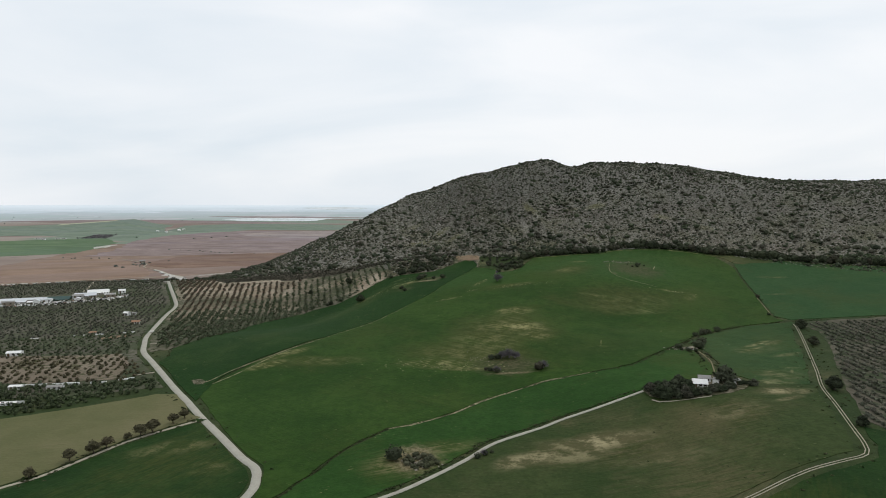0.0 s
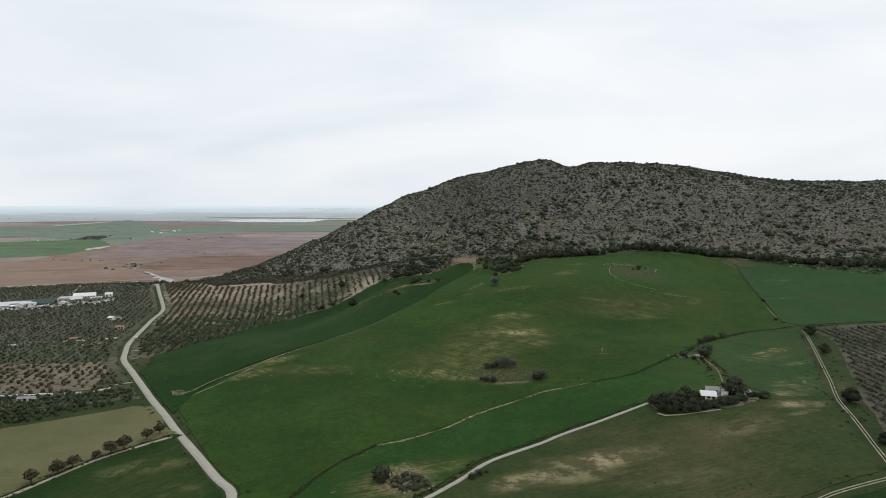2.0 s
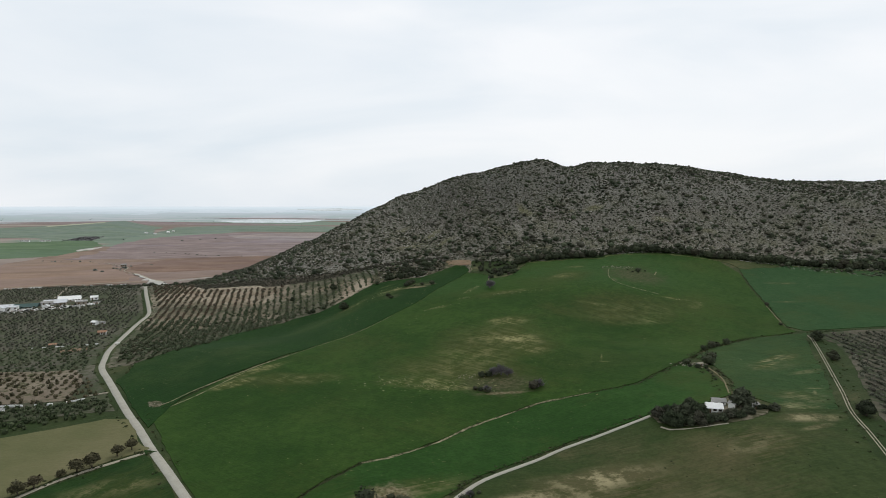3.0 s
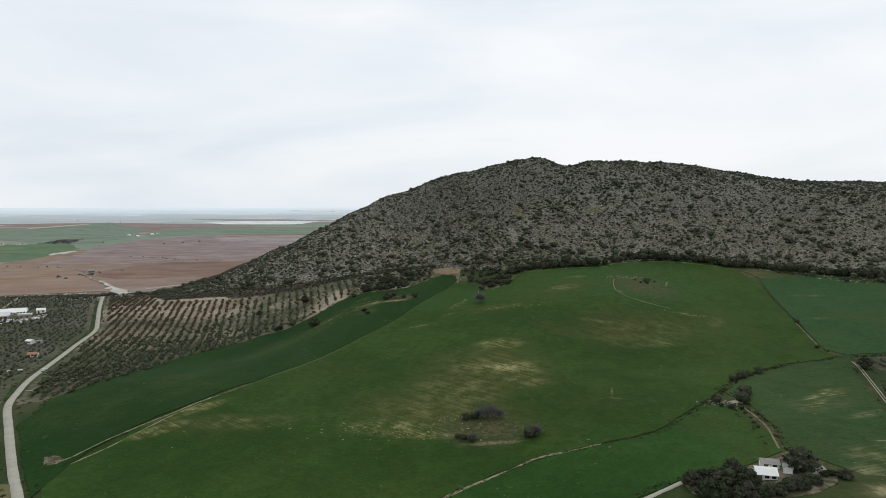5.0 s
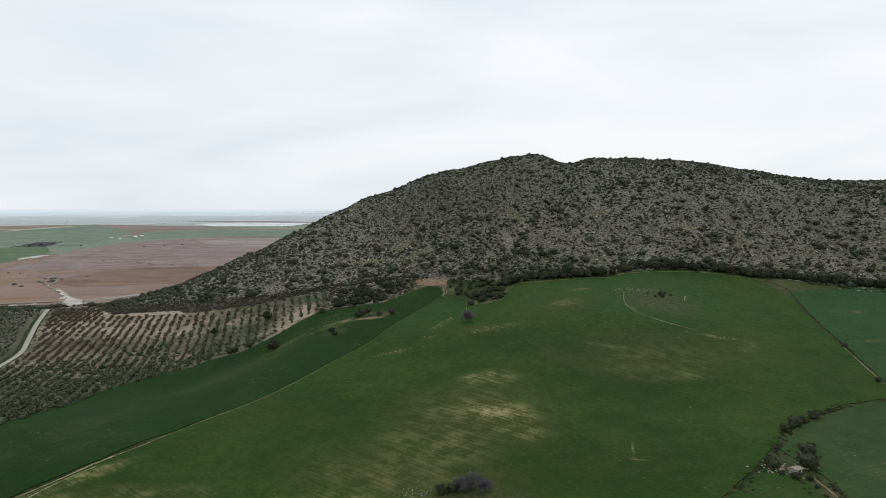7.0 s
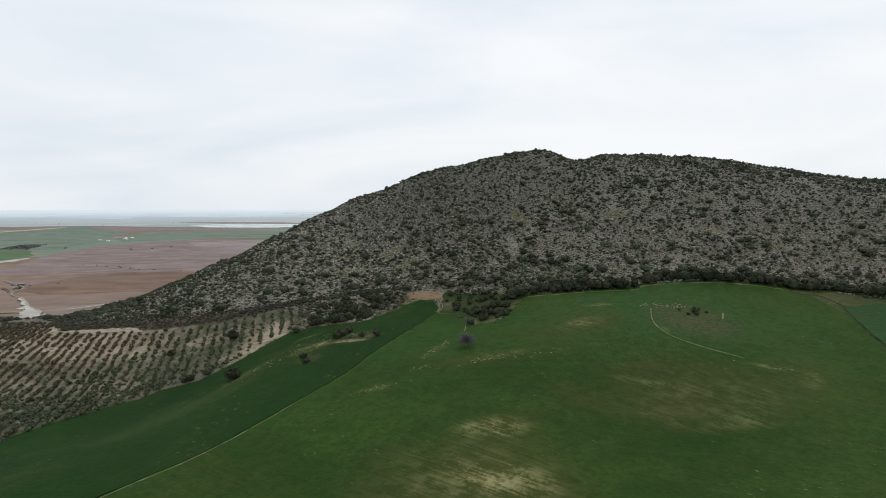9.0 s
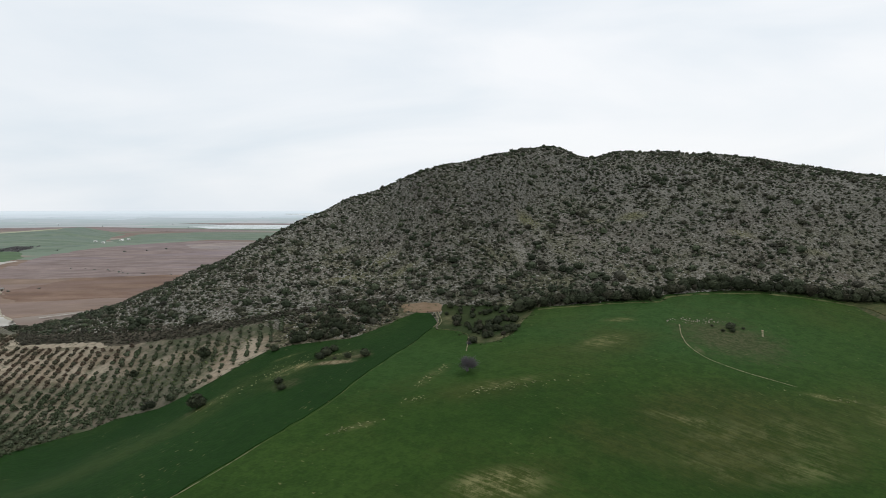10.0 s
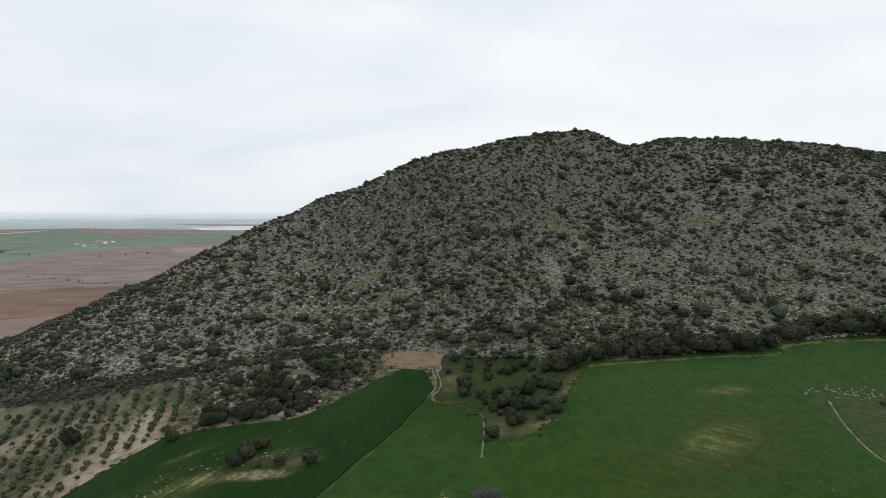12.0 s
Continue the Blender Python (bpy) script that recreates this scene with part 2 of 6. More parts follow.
M_YARD = crop("yard_grass", (0.025, 0.056, 0.017), (0.041, 0.078, 0.025), GREEN_WORN, 18,
              [(91, 174.4, 8, 4, 20, 0.5), (99, 182.6, 9, 8, 10, 0.4), (112, 224.7, 13, 2.0, 38, 0.85), (107.8, 217.4, 12, 2.0, 38, 0.75), (119.2, 226.6, 9, 2.6, 40, 0.6), (104, 186, 4, 0.8, 60, 0.5), (108.7, 217.3, 13, 8, 25, 0.25), (114.7, 208.7, 9, 2.5, 25, 0.5), (93, 171.4, 8, 3, 30, 0.6), (106.2, 190.4, 4, 0.6, 5, 0.9)], wear=0.5, pale=(0.25, 0.225, 0.125), lines=0.4)
M_MEADOW = crop("dry_meadow", (0.029, 0.049, 0.014), (0.047, 0.065, 0.021), (0.1, 0.086, 0.042), 8,
                [(37.6, 149.8, 18, 7, 8, 0.95), (20.3, 142.2, 13, 5, 30, 0.9), (30, 143, 16, 5, 15, 0.5), (49.1, 137.1, 18, 5, 0, 0.25), (72, 153.5, 12, 6, 20, 0.3), (88.9, 166, 9, 4, 10, 0.8), (89, 159.9, 6, 1.5, 20, 0.7), (94.6, 165.3, 8, 3, 20, 0.5)],
                wear=0.75, pale=(0.235, 0.205, 0.115), lines=0.08, weeds=0.3, tired=[(70, 153, 24, 12, 15, 1.0), (40, 146, 28, 13, 5, 0.9)])
M_LOW = crop("low_wheat", (0.010, 0.032, 0.007), (0.021, 0.049, 0.011), GREEN_WORN, 60, [(-64.8, 147.6, 14, 6, 20, 0.35), (-51.2, 135.9, 8, 5, 0, 0.25)], wear=0.6, weeds=0.15, lines=0.12)
M_FALLOW = crop("thin_fallow", (0.1, 0.105, 0.045), (0.14, 0.13, 0.064), (0.17, 0.145, 0.08), 12, wear=0.7, grain=0.35, weeds=0.0)
M_UPPER = crop("upper_fallow", (0.045, 0.06, 0.02), (0.07, 0.08, 0.03), (0.11, 0.1, 0.045), 30, wear=0.8)
M_VERGE = crop("verge", (0.026, 0.044, 0.014), (0.046, 0.06, 0.023), (0.1, 0.09, 0.045), 40, [(47.5, 362, 12, 3.5, 60, 0.75), (39.1, 348.4, 8, 4, 45, 0.7), (31.3, 348.1, 4, 10, 0, 0.5), (24.2, 372.8, 4, 9, 0, 0.4)], wear=0.9, lines=0.1, pale=(0.17, 0.155, 0.085))
M_GROVE = soil("grove_earth", (0.115, 0.105, 0.074), (0.16, 0.143, 0.104), (0.07, 0.078, 0.044), 0.8, 103, 0.3, 3.0,
               [(-116.7, 383.1, 50, 24, -12, 0.95), (-145.9, 394.3, 38, 30, -50, 0.9), (-153.6, 425, 40, 17, -55, 0.8), (-61.4, 371.6, 20, 8, 0, 0.6), (-41.9, 358.3, 20, 12, 60, 0.95), (-128, 340, 34, 26, -40, 0.55), (-95, 350, 26, 14, -30, 0.45)])
M_BANK = soil("pale_bank", (0.33, 0.275, 0.2), (0.46, 0.4, 0.31), (0.1, 0.092, 0.055), 0.5, 103, 0.2, 2.0)
M_THICKET_FLOOR = soil("thicket_floor", (0.14, 0.122, 0.086), (0.225, 0.195, 0.142), (0.06, 0.06, 0.032), 0.7, 103, 0.2, 1.6)
M_BRUSH_FLOOR = soil("brush_floor", (0.075, 0.063, 0.046), (0.11, 0.095, 0.07), (0.048, 0.046, 0.03), 0.7, 103, 0.2)
M_GROVE_WEST = soil("west_grove_earth", (0.092, 0.086, 0.064), (0.13, 0.12, 0.09), (0.06, 0.07, 0.038), 0.75, 103, 0.3)
M_GROVE_RED = soil("red_grove_earth", (0.17, 0.138, 0.1), (0.24, 0.2, 0.15), (0.06, 0.065, 0.028), 0.5, 103, 0.3)
M_ORCHARD = soil("orchard_earth", (0.088, 0.08, 0.058), (0.128, 0.114, 0.085), (0.045, 0.056, 0.028), 0.7, -70, 0.3)
M_BROWN = soil("ploughed_earth", (0.22, 0.155, 0.115), (0.285, 0.208, 0.16), None, 0, 20, 0.35, 14)
M_MAUVE = soil("mauve_ploughed_earth", (0.212, 0.16, 0.145), (0.3, 0.238, 0.216), None, 0, 8, 0.4, 20)
M_ORANGE = soil("light_ploughed_earth", (0.24, 0.162, 0.113), (0.295, 0.208, 0.152), None, 0, 35, 0.3, 14)
M_TAN = soil("dry_stubble", (0.25, 0.205, 0.185), (0.34, 0.285, 0.255), None, 0, 12, 0.3, 20)
# both greens paler than the near wheat: haze mixed into the base colour
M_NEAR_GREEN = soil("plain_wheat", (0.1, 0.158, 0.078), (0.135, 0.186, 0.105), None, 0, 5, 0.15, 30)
M_HAZED_GREEN = soil("hazed_far_wheat", (0.15, 0.2, 0.14), (0.195, 0.23, 0.175), None, 0, 5, 0.15, 40)
M_STRAW = soil("straw_strip", (0.36, 0.36, 0.23), (0.44, 0.43, 0.29), None, 0, 12, 0.2, 20)
M_RUSSET = soil("russet_ploughed_earth", (0.185, 0.118, 0.085), (0.24, 0.162, 0.12), None, 0, 14, 0.35, 16)
M_CHALK = soil("chalky_earth", (0.42, 0.395, 0.35), (0.54, 0.52, 0.48), None, 0, 0, 0.1, 4)
M_ROAD = plain("worn_asphalt", (0.37, 0.352, 0.295), (0.27, 0.255, 0.21), 2.5, 0.85)
M_RUT = plain("pale_rut", (0.31, 0.27, 0.17), (0.06, 0.07, 0.03), 1.4, 0.95, 1.0)
M_TRACK = plain("track_dust", (0.36, 0.32, 0.25), (0.22, 0.2, 0.14), 1.8, 0.95)
M_PATH = plain("trodden_earth", (0.19, 0.165, 0.1), (0.09, 0.085, 0.042), 2.2, 0.95)
M_DRYGRASS = plain("dry_grass", (0.125, 0.13, 0.055), (0.045, 0.068, 0.02), 1.8, 0.95, 1.0)
M_RED = soil("red_earth", (0.2, 0.135, 0.085), (0.27, 0.195, 0.13), (0.085, 0.085, 0.04), 0.5, 8, 0.4, 1.6)
M_ROCK = plain("limestone", (0.365, 0.345, 0.3), (0.2, 0.187, 0.157), 1.2, 0.9, 0.8)
M_BARK = plain("bark", (0.08, 0.065, 0.05), (0.045, 0.036, 0.028), 0.4, 0.95)
M_TWIG = plain("bare_twigs", (0.15, 0.135, 0.142), (0.105, 0.094, 0.098), 0.5, 0.95)
M_WHITE = plain("limewash", (0.8, 0.79, 0.76), (0.6, 0.58, 0.53), 1.5, 0.85, 0.4)
M_PLASTER = plain("grey_plaster", (0.5, 0.48, 0.45), (0.33, 0.31, 0.28), 1.2, 0.9)
M_STONE = plain("rubble_stone", (0.3, 0.265, 0.21), (0.17, 0.145, 0.11), 0.8, 0.95)
M_TILE = plain("clay_tiles", (0.34, 0.2, 0.13), (0.22, 0.14, 0.1), 0.6, 0.85)
M_GREYROOF = plain("fibre_cement", (0.3, 0.29, 0.27), (0.2, 0.19, 0.175), 1.0, 0.85)
M_SHEET = plain("galvanised_sheet", (0.62, 0.63, 0.64), (0.45, 0.45, 0.45), 4.0, 0.5, 0.4, 0.2)
M_TEAL = plain("green_sheet", (0.06, 0.1, 0.09), (0.04, 0.07, 0.065), 4.0, 0.6)
M_DARK = plain("dark_opening", (0.03, 0.028, 0.025), (0.02, 0.02, 0.02), 0.5, 0.8)
M_WOOD = plain("old_wood", (0.13, 0.09, 0.055), (0.08, 0.055, 0.035), 0.3, 0.85)
M_POND = plain("pale_sheeting", (0.66, 0.69, 0.7), (0.3, 0.34, 0.31), 150.0, 0.5, 0.9)

M_SHRUB = foliage("shrub_leaves", [(0.046, 0.056, 0.035), (0.06, 0.072, 0.044), (0.075, 0.089, 0.053), (0.079, 0.075, 0.053), (0.067, 0.066, 0.05)])
M_SCRUB = foliage("scrub_leaves", [(0.04, 0.044, 0.026), (0.06, 0.064, 0.036), (0.085, 0.085, 0.055), (0.065, 0.07, 0.036), (0.07, 0.06, 0.042)])
M_OAK = foliage("oak_leaves", [(0.031, 0.037, 0.022), (0.04, 0.047, 0.027), (0.052, 0.06, 0.034), (0.05, 0.046, 0.032)])
M_OLD_OLIVE = foliage("old_olive_leaves", [(0.066, 0.07, 0.048), (0.085, 0.09, 0.062), (0.104, 0.106, 0.078), (0.09, 0.081, 0.064)])
M_HEDGE = foliage("hedge_leaves", [(0.04, 0.054, 0.026), (0.052, 0.066, 0.032), (0.064, 0.076, 0.042)])
M_GARDEN = foliage("garden_leaves", [(0.028, 0.036, 0.02), (0.038, 0.047, 0.026), (0.062, 0.068, 0.044), (0.05, 0.045, 0.034)])
M_OLIVE = foliage("olive_leaves", [(0.055, 0.069, 0.037), (0.076, 0.092, 0.05), (0.1, 0.114, 0.07), (0.082, 0.082, 0.05)])
M_ALMOND = foliage("brown_young_leaves", [(0.094, 0.07, 0.049), (0.118, 0.09, 0.062), (0.086, 0.086, 0.055), (0.108, 0.092, 0.065)])
M_ROADSIDE = foliage("roadside_leaves", [(0.06, 0.056, 0.03), (0.078, 0.07, 0.04), (0.09, 0.076, 0.046)])
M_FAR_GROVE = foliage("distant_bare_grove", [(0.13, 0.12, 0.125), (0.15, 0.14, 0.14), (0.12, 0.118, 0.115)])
M_BRUSH = foliage("brush_leaves", [(0.05, 0.046, 0.034), (0.068, 0.06, 0.045), (0.056, 0.058, 0.038), (0.078, 0.07, 0.053)])
M_GROVE_WEED = foliage("grove_weeds", [(0.065, 0.095, 0.034), (0.1, 0.115, 0.045), (0.12, 0.13, 0.055)])
M_DRY_TUFT = foliage("dry_tufts", [(0.19, 0.2, 0.09), (0.27, 0.27, 0.14), (0.13, 0.16, 0.06)])
M_WEED = foliage("weeds", [(0.03, 0.045, 0.016), (0.042, 0.055, 0.022), (0.06, 0.062, 0.03)])
# leaf colours lightened to carry the haze over far trees
M_HAZED_TREES = foliage("hazed_distant_trees", [(0.12, 0.135, 0.118), (0.14, 0.155, 0.132), (0.16, 0.17, 0.15)])


def hill_material():
    """Beige stony earth, flecked with pale stones and dark tufts, with scree runs and grassy glades."""
    k = Nodes("hillside", 0.95)
    broad = k.noise(34.0, 4.0, 0.6)
    c = k.mix(k.ease(k.noise(11.0, 5.0, 0.65), 0.36, 0.64), (0.126, 0.118, 0.09), (0.188, 0.176, 0.144))
    c = k.mix(k.math("MULTIPLY", k.ease(broad, 0.5, 0.66), 0.45), c, (0.15, 0.117, 0.1))
    c = k.mix(k.math("MULTIPLY", k.ease(k.noise(21.0, 4.0, 0.6), 0.48, 0.64), 0.6), c, (0.115, 0.116, 0.06))
    # greyer uphill: haze over the upper slope painted into the ground colour
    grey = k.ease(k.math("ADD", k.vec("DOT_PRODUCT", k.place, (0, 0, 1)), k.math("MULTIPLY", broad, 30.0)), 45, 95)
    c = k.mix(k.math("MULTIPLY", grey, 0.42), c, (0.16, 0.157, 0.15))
    glade = spots(k, [(59.2, 435.1, 7, 5, 20, 0.9), (89.6, 441.9, 6, 3, 0, 0.7), (105.5, 439.4, 9, 4, 0, 0.9), (-20.4, 440.1, 6, 4, 20, 0.7), (-0.1, 420.4, 7, 4, 20, 0.8), (-16, 411.1, 14, 3, 15, 0.7), (8, 407.9, 9, 3, 20, 0.7), (145.7, 423.3, 9, 4, 0, 0.8), (170.6, 415.5, 9, 4, 0, 0.6), (45.6, 396.8, 6, 3, 0, 0.6)], k.noise(5.0, 4.0))
    c = k.mix(k.math("MULTIPLY", glade, 0.8), c, (0.135, 0.132, 0.055))
    scree = spots(k, [(53.4, 415.2, 3.5, 11, 8, 0.6), (49.5, 399.5, 4, 7, 10, 0.7), (74.8, 444.7, 9, 2.0, 30, 0.5), (63, 427.4, 2, 8, -20, 0.6)], k.noise(3.0, 4.0))
    c = k.mix(k.math("MULTIPLY", scree, k.ease(k.noise(1.2, 3.0), 0.35, 0.6)), c, (0.36, 0.335, 0.29))
    ledge = k.noise(1.0, 4.0, 0.7, k.turned(8, (0.35, 1.5, 1.5)))
    c = k.mix(k.ease(ledge, 0.55, 0.63), c, (0.25, 0.233, 0.19))
    c = k.mix(k.math("MULTIPLY", k.ease(k.noise(0.95, 3.0, 0.7), 0.49, 0.57), 0.85), c, (0.036, 0.035, 0.02))
    k.bump(k.noise(1.5, 5.0, 0.7), 0.8, 0.6)
    return k.done(c)


def plain_material():
    """The farmed plain: long strips of earth, stubble and young corn, paled to imitate haze."""
    k = Nodes("plain", 0.95)
    strips = k.noise(1.0, 2.0, 0.5, k.turned(6, (1 / 900, 1 / 160, 0)))
    lots = k.noise(1.0, 1.0, 0.5, k.turned(-12, (1 / 420, 1 / 300, 0)), 0.6)
    c = k.mix(k.ease(strips, 0.42, 0.58), (0.2, 0.15, 0.125), (0.28, 0.235, 0.2))
    c = k.mix(k.ease(lots, 0.52, 0.56), c, (0.17, 0.215, 0.16))
    c = k.mix(k.math("MULTIPLY", k.ease(k.noise(1.0, 2.0, 0.5, k.turned(3, (1 / 700, 1 / 60, 0))), 0.55, 0.7), 0.6), c, (0.33, 0.31, 0.285))
    c = k.mix(k.math("MULTIPLY", k.ease(k.noise(18.0, 4.0), 0.55, 0.7), 0.35), c, (0.14, 0.125, 0.11))
    k.bump(k.noise(2.0, 4.0), 0.3, 0.2)
    return k.done(c)


def painted_haze_material(name, a, b, c, near, far, pale):
    """The far plain: mottled fields, haze painted in ever paler from near to far metres."""
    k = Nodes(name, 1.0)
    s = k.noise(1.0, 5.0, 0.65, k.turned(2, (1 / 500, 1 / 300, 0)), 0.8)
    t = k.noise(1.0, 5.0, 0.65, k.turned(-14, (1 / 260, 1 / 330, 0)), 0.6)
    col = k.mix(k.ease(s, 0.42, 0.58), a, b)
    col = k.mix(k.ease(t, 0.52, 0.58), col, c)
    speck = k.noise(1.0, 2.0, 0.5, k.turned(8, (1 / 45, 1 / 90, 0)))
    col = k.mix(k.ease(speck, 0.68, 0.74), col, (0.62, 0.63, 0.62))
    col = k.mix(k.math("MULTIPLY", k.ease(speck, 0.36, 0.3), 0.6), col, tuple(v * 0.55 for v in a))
    # haze as base colour: fields fade to pale with distance
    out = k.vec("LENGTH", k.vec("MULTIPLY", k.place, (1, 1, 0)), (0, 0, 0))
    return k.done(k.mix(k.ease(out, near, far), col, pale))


M_MISTY = painted_haze_material("hazed_plain", (0.3, 0.34, 0.325), (0.42, 0.41, 0.405), (0.29, 0.355, 0.315), 2000, 4300, (0.5, 0.555, 0.585))
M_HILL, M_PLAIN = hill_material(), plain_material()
M_DISTANCE = painted_haze_material("hazed_distance", (0.43, 0.49, 0.52), (0.53, 0.57, 0.6), (0.42, 0.49, 0.5), 3000, 4600, (0.7, 0.755, 0.79))


# ---- the lie of the land: rows of heights from the plain up to the crest, column by column from west to east ----
COLUMNS = np.array([-320., -220, -140, -75, -20, 30, 80, 130, 190, 270, 380])
Z_170 = np.array([0.0, 0.4, 1.1, 1.7, 2.8, 2.0, 9.5, 9.3, 9.9, 9.3, 8.9])
Z_250 = np.array([-0.4, 0.4, 2.1, 5.8, 7.1, 10.7, 8.7, 9.4, 12.1, 13.0, 13.2])
Z_318 = np.array([-0.7, -1.3, 0.4, -1.0, 13.9, 20.1, 21.6, 17.3, 17.0, 20.0, 19.1])
FOOT_Y = np.array([454.6, 450.7, 418.4, 398.0, 371.4, 372.7, 386.2, 391.8, 391.1, 387.3, 388.6])
FOOT_Z = np.array([-0.1, 3.4, 8.7, 17.5, 21.7, 24.7, 31.8, 35.5, 31.0, 31.3, 25.7])
BULGE = np.array([0.33, 0.32, 0.71, 0.63, 0.44, 0.35, 0.43, 0.63, 0.68, 0.77, 0.64])
CREST_Y = np.array([560.1, 555.7, 475.3, 473.0, 498.7, 447.1, 505.1, 528.3, 540.0, 532.1, 499.7])
CREST_Z = np.array([-26.9, -18.0, 10.0, 40.6, 67.3, 80.6, 91.2, 90.7, 91.4, 77.4, 78.6])
BUMPS = [(72, 503, 24, 40, 2.0), (102, 508, 9, 40, -3.5), (146, 514, 20, 40, 2.3), (122, 512, 7, 40, 1.2), (28, 462, 24, 40, 1.0), (290, 530, 60, 40, 1.8), (-175, 492, 28, 26, 4.8), (-145, 470, 24, 24, 2.6)]


def along(values, x):
    """A smooth line through the column values."""
    x = np.clip(x, COLUMNS[0], COLUMNS[-1])
    i = np.clip(np.searchsorted(COLUMNS, x) - 1, 0, len(COLUMNS) - 2)
    h = np.diff(COLUMNS)
    d = np.diff(values) / h
    m = np.empty(len(values))
    m[0], m[-1] = d[0], d[-1]
    m[1:-1] = (d[1:] * h[:-1] + d[:-1] * h[1:]) / (h[1:] + h[:-1])
    t = (x - COLUMNS[i]) / h[i]
    return ((2 * t**3 - 3 * t * t + 1) * values[i] + (t**3 - 2 * t * t + t) * h[i] * m[i]
            + (3 * t * t - 2 * t**3) * values[i + 1] + (t**3 - t * t) * h[i] * m[i + 1])


def section(ys, zs, y):
    """A monotone curve through the heights zs at ys."""
    h = np.diff(ys, axis=0)
    d = np.diff(zs, axis=0) / h
    m = np.empty_like(zs)
    m[0], m[-1] = d[0], d[-1]
    both = d[1:] + d[:-1]
    m[1:-1] = np.where(d[1:] * d[:-1] > 0, 2 * d[1:] * d[:-1] / np.where(abs(both) < 1e-9, 1, both), 0)
    out = np.where(y < ys[0], zs[0], zs[-1])
    for i in range(len(ys) - 1):
        t = (y - ys[i]) / h[i]
        inside = (t >= 0) & (t <= 1)
        t = np.clip(t, 0, 1)
        out = np.where(inside, (2 * t**3 - 3 * t * t + 1) * zs[i] + (t**3 - 2 * t * t + t) * h[i] * m[i]
                       + (3 * t * t - 2 * t**3) * zs[i + 1] + (t**3 - t * t) * h[i] * m[i + 1], out)
    return out


def step(v, low, high):
    t = np.clip((v - low) / (high - low), 0, 1)
    return t * t * (3 - 2 * t)


def heights(x, y):
    x, y = np.asarray(x, float), np.asarray(y, float)
    foot, crest = along(FOOT_Y, x), along(CREST_Y, x)
    z_foot, z_crest = along(FOOT_Z, x), along(CREST_Z, x)
    o = np.zeros_like(x)
    ys = np.stack([o + 40, o + 170, o + 250, o + 318, foot, (foot + crest) / 2, crest, crest + 60, crest + 170, crest + 330])
    zs = np.stack([o, along(Z_170, x), along(Z_250, x), along(Z_318, x), z_foot, z_foot + (z_crest - z_foot) * along(BULGE, x),
                   z_crest, z_crest * 0.86, z_crest * 0.35, o])
    z = section(ys, zs, y)
    for px, py, a, b, h in BUMPS:
        z = z + h * np.exp(-((x - px) / a) ** 2 - ((y - py) / b) ** 2)
    # gullies and ribs on the slope
    slope = step(y, foot + 4, foot + 40) * step(z, 4, 20)
    z = z + slope * (0.5 * np.sin(x / 9.0 + 1.3 * np.sin(y / 17.0)) + 0.45 * np.sin(x / 4.3 + y / 11.0) + 0.14 * np.sin(y / 5.1 + x / 13.0))
    z = np.where(z < 2, 0.5 * np.log1p(np.exp(np.clip(2 * z, -40, 40))), z)
    far = np.hypot(x, y)
    z = z * (1 - step(abs(x - 30), 450, 1100))
    return z + 42 * step(far, 2600, 4900) + 0.9 * step(far, 500, 900) * np.sin(x / 170.0 + 2 * np.sin(y / 310.0))


def height(x, y):
    return float(heights(np.array([x]), np.array([y]))[0])


def mesh_of(name, verts, faces, materials, index=None, tint=None, smooth=False):
    """A mesh from arrays of corners and triangles (or quads)."""
    verts, faces = np.asarray(verts, np.float32), np.asarray(faces, np.int32)
    me = bpy.data.meshes.new(name)
    k = faces.shape[1]
    me.vertices.add(len(verts))
    me.vertices.foreach_set("co", verts.ravel())
    me.loops.add(faces.size)
    me.loops.foreach_set("vertex_index", faces.ravel())
    me.polygons.add(len(faces))
    me.polygons.foreach_set("loop_start", np.arange(0, faces.size, k, dtype=np.int32))
    for m in materials:
        me.materials.append(m)
    if index is not None:
        me.polygons.foreach_set("material_index", np.asarray(index, np.int32))
    me.polygons.foreach_set("use_smooth", np.full(len(faces), smooth))
    if tint is not None:
        me.attributes.new("tint", "FLOAT", "POINT").data.foreach_set("value", np.asarray(tint, np.float32))
    me.update(calc_edges=True)
    return me


def spread(a, b, fine, grow, low, high):
    """Grid lines: fine steps between a and b, growing beyond to low and high."""
    out = list(np.arange(a, b + fine, fine))
    s = fine
    while out[-1] < high:
        s *= grow
        out.append(min(out[-1] + s, high))
    s, front = fine, []
    v = a
    while v > low:
        s *= grow
        v = max(v - s, low)
        front.append(v)
    return np.array(front[::-1] + out)


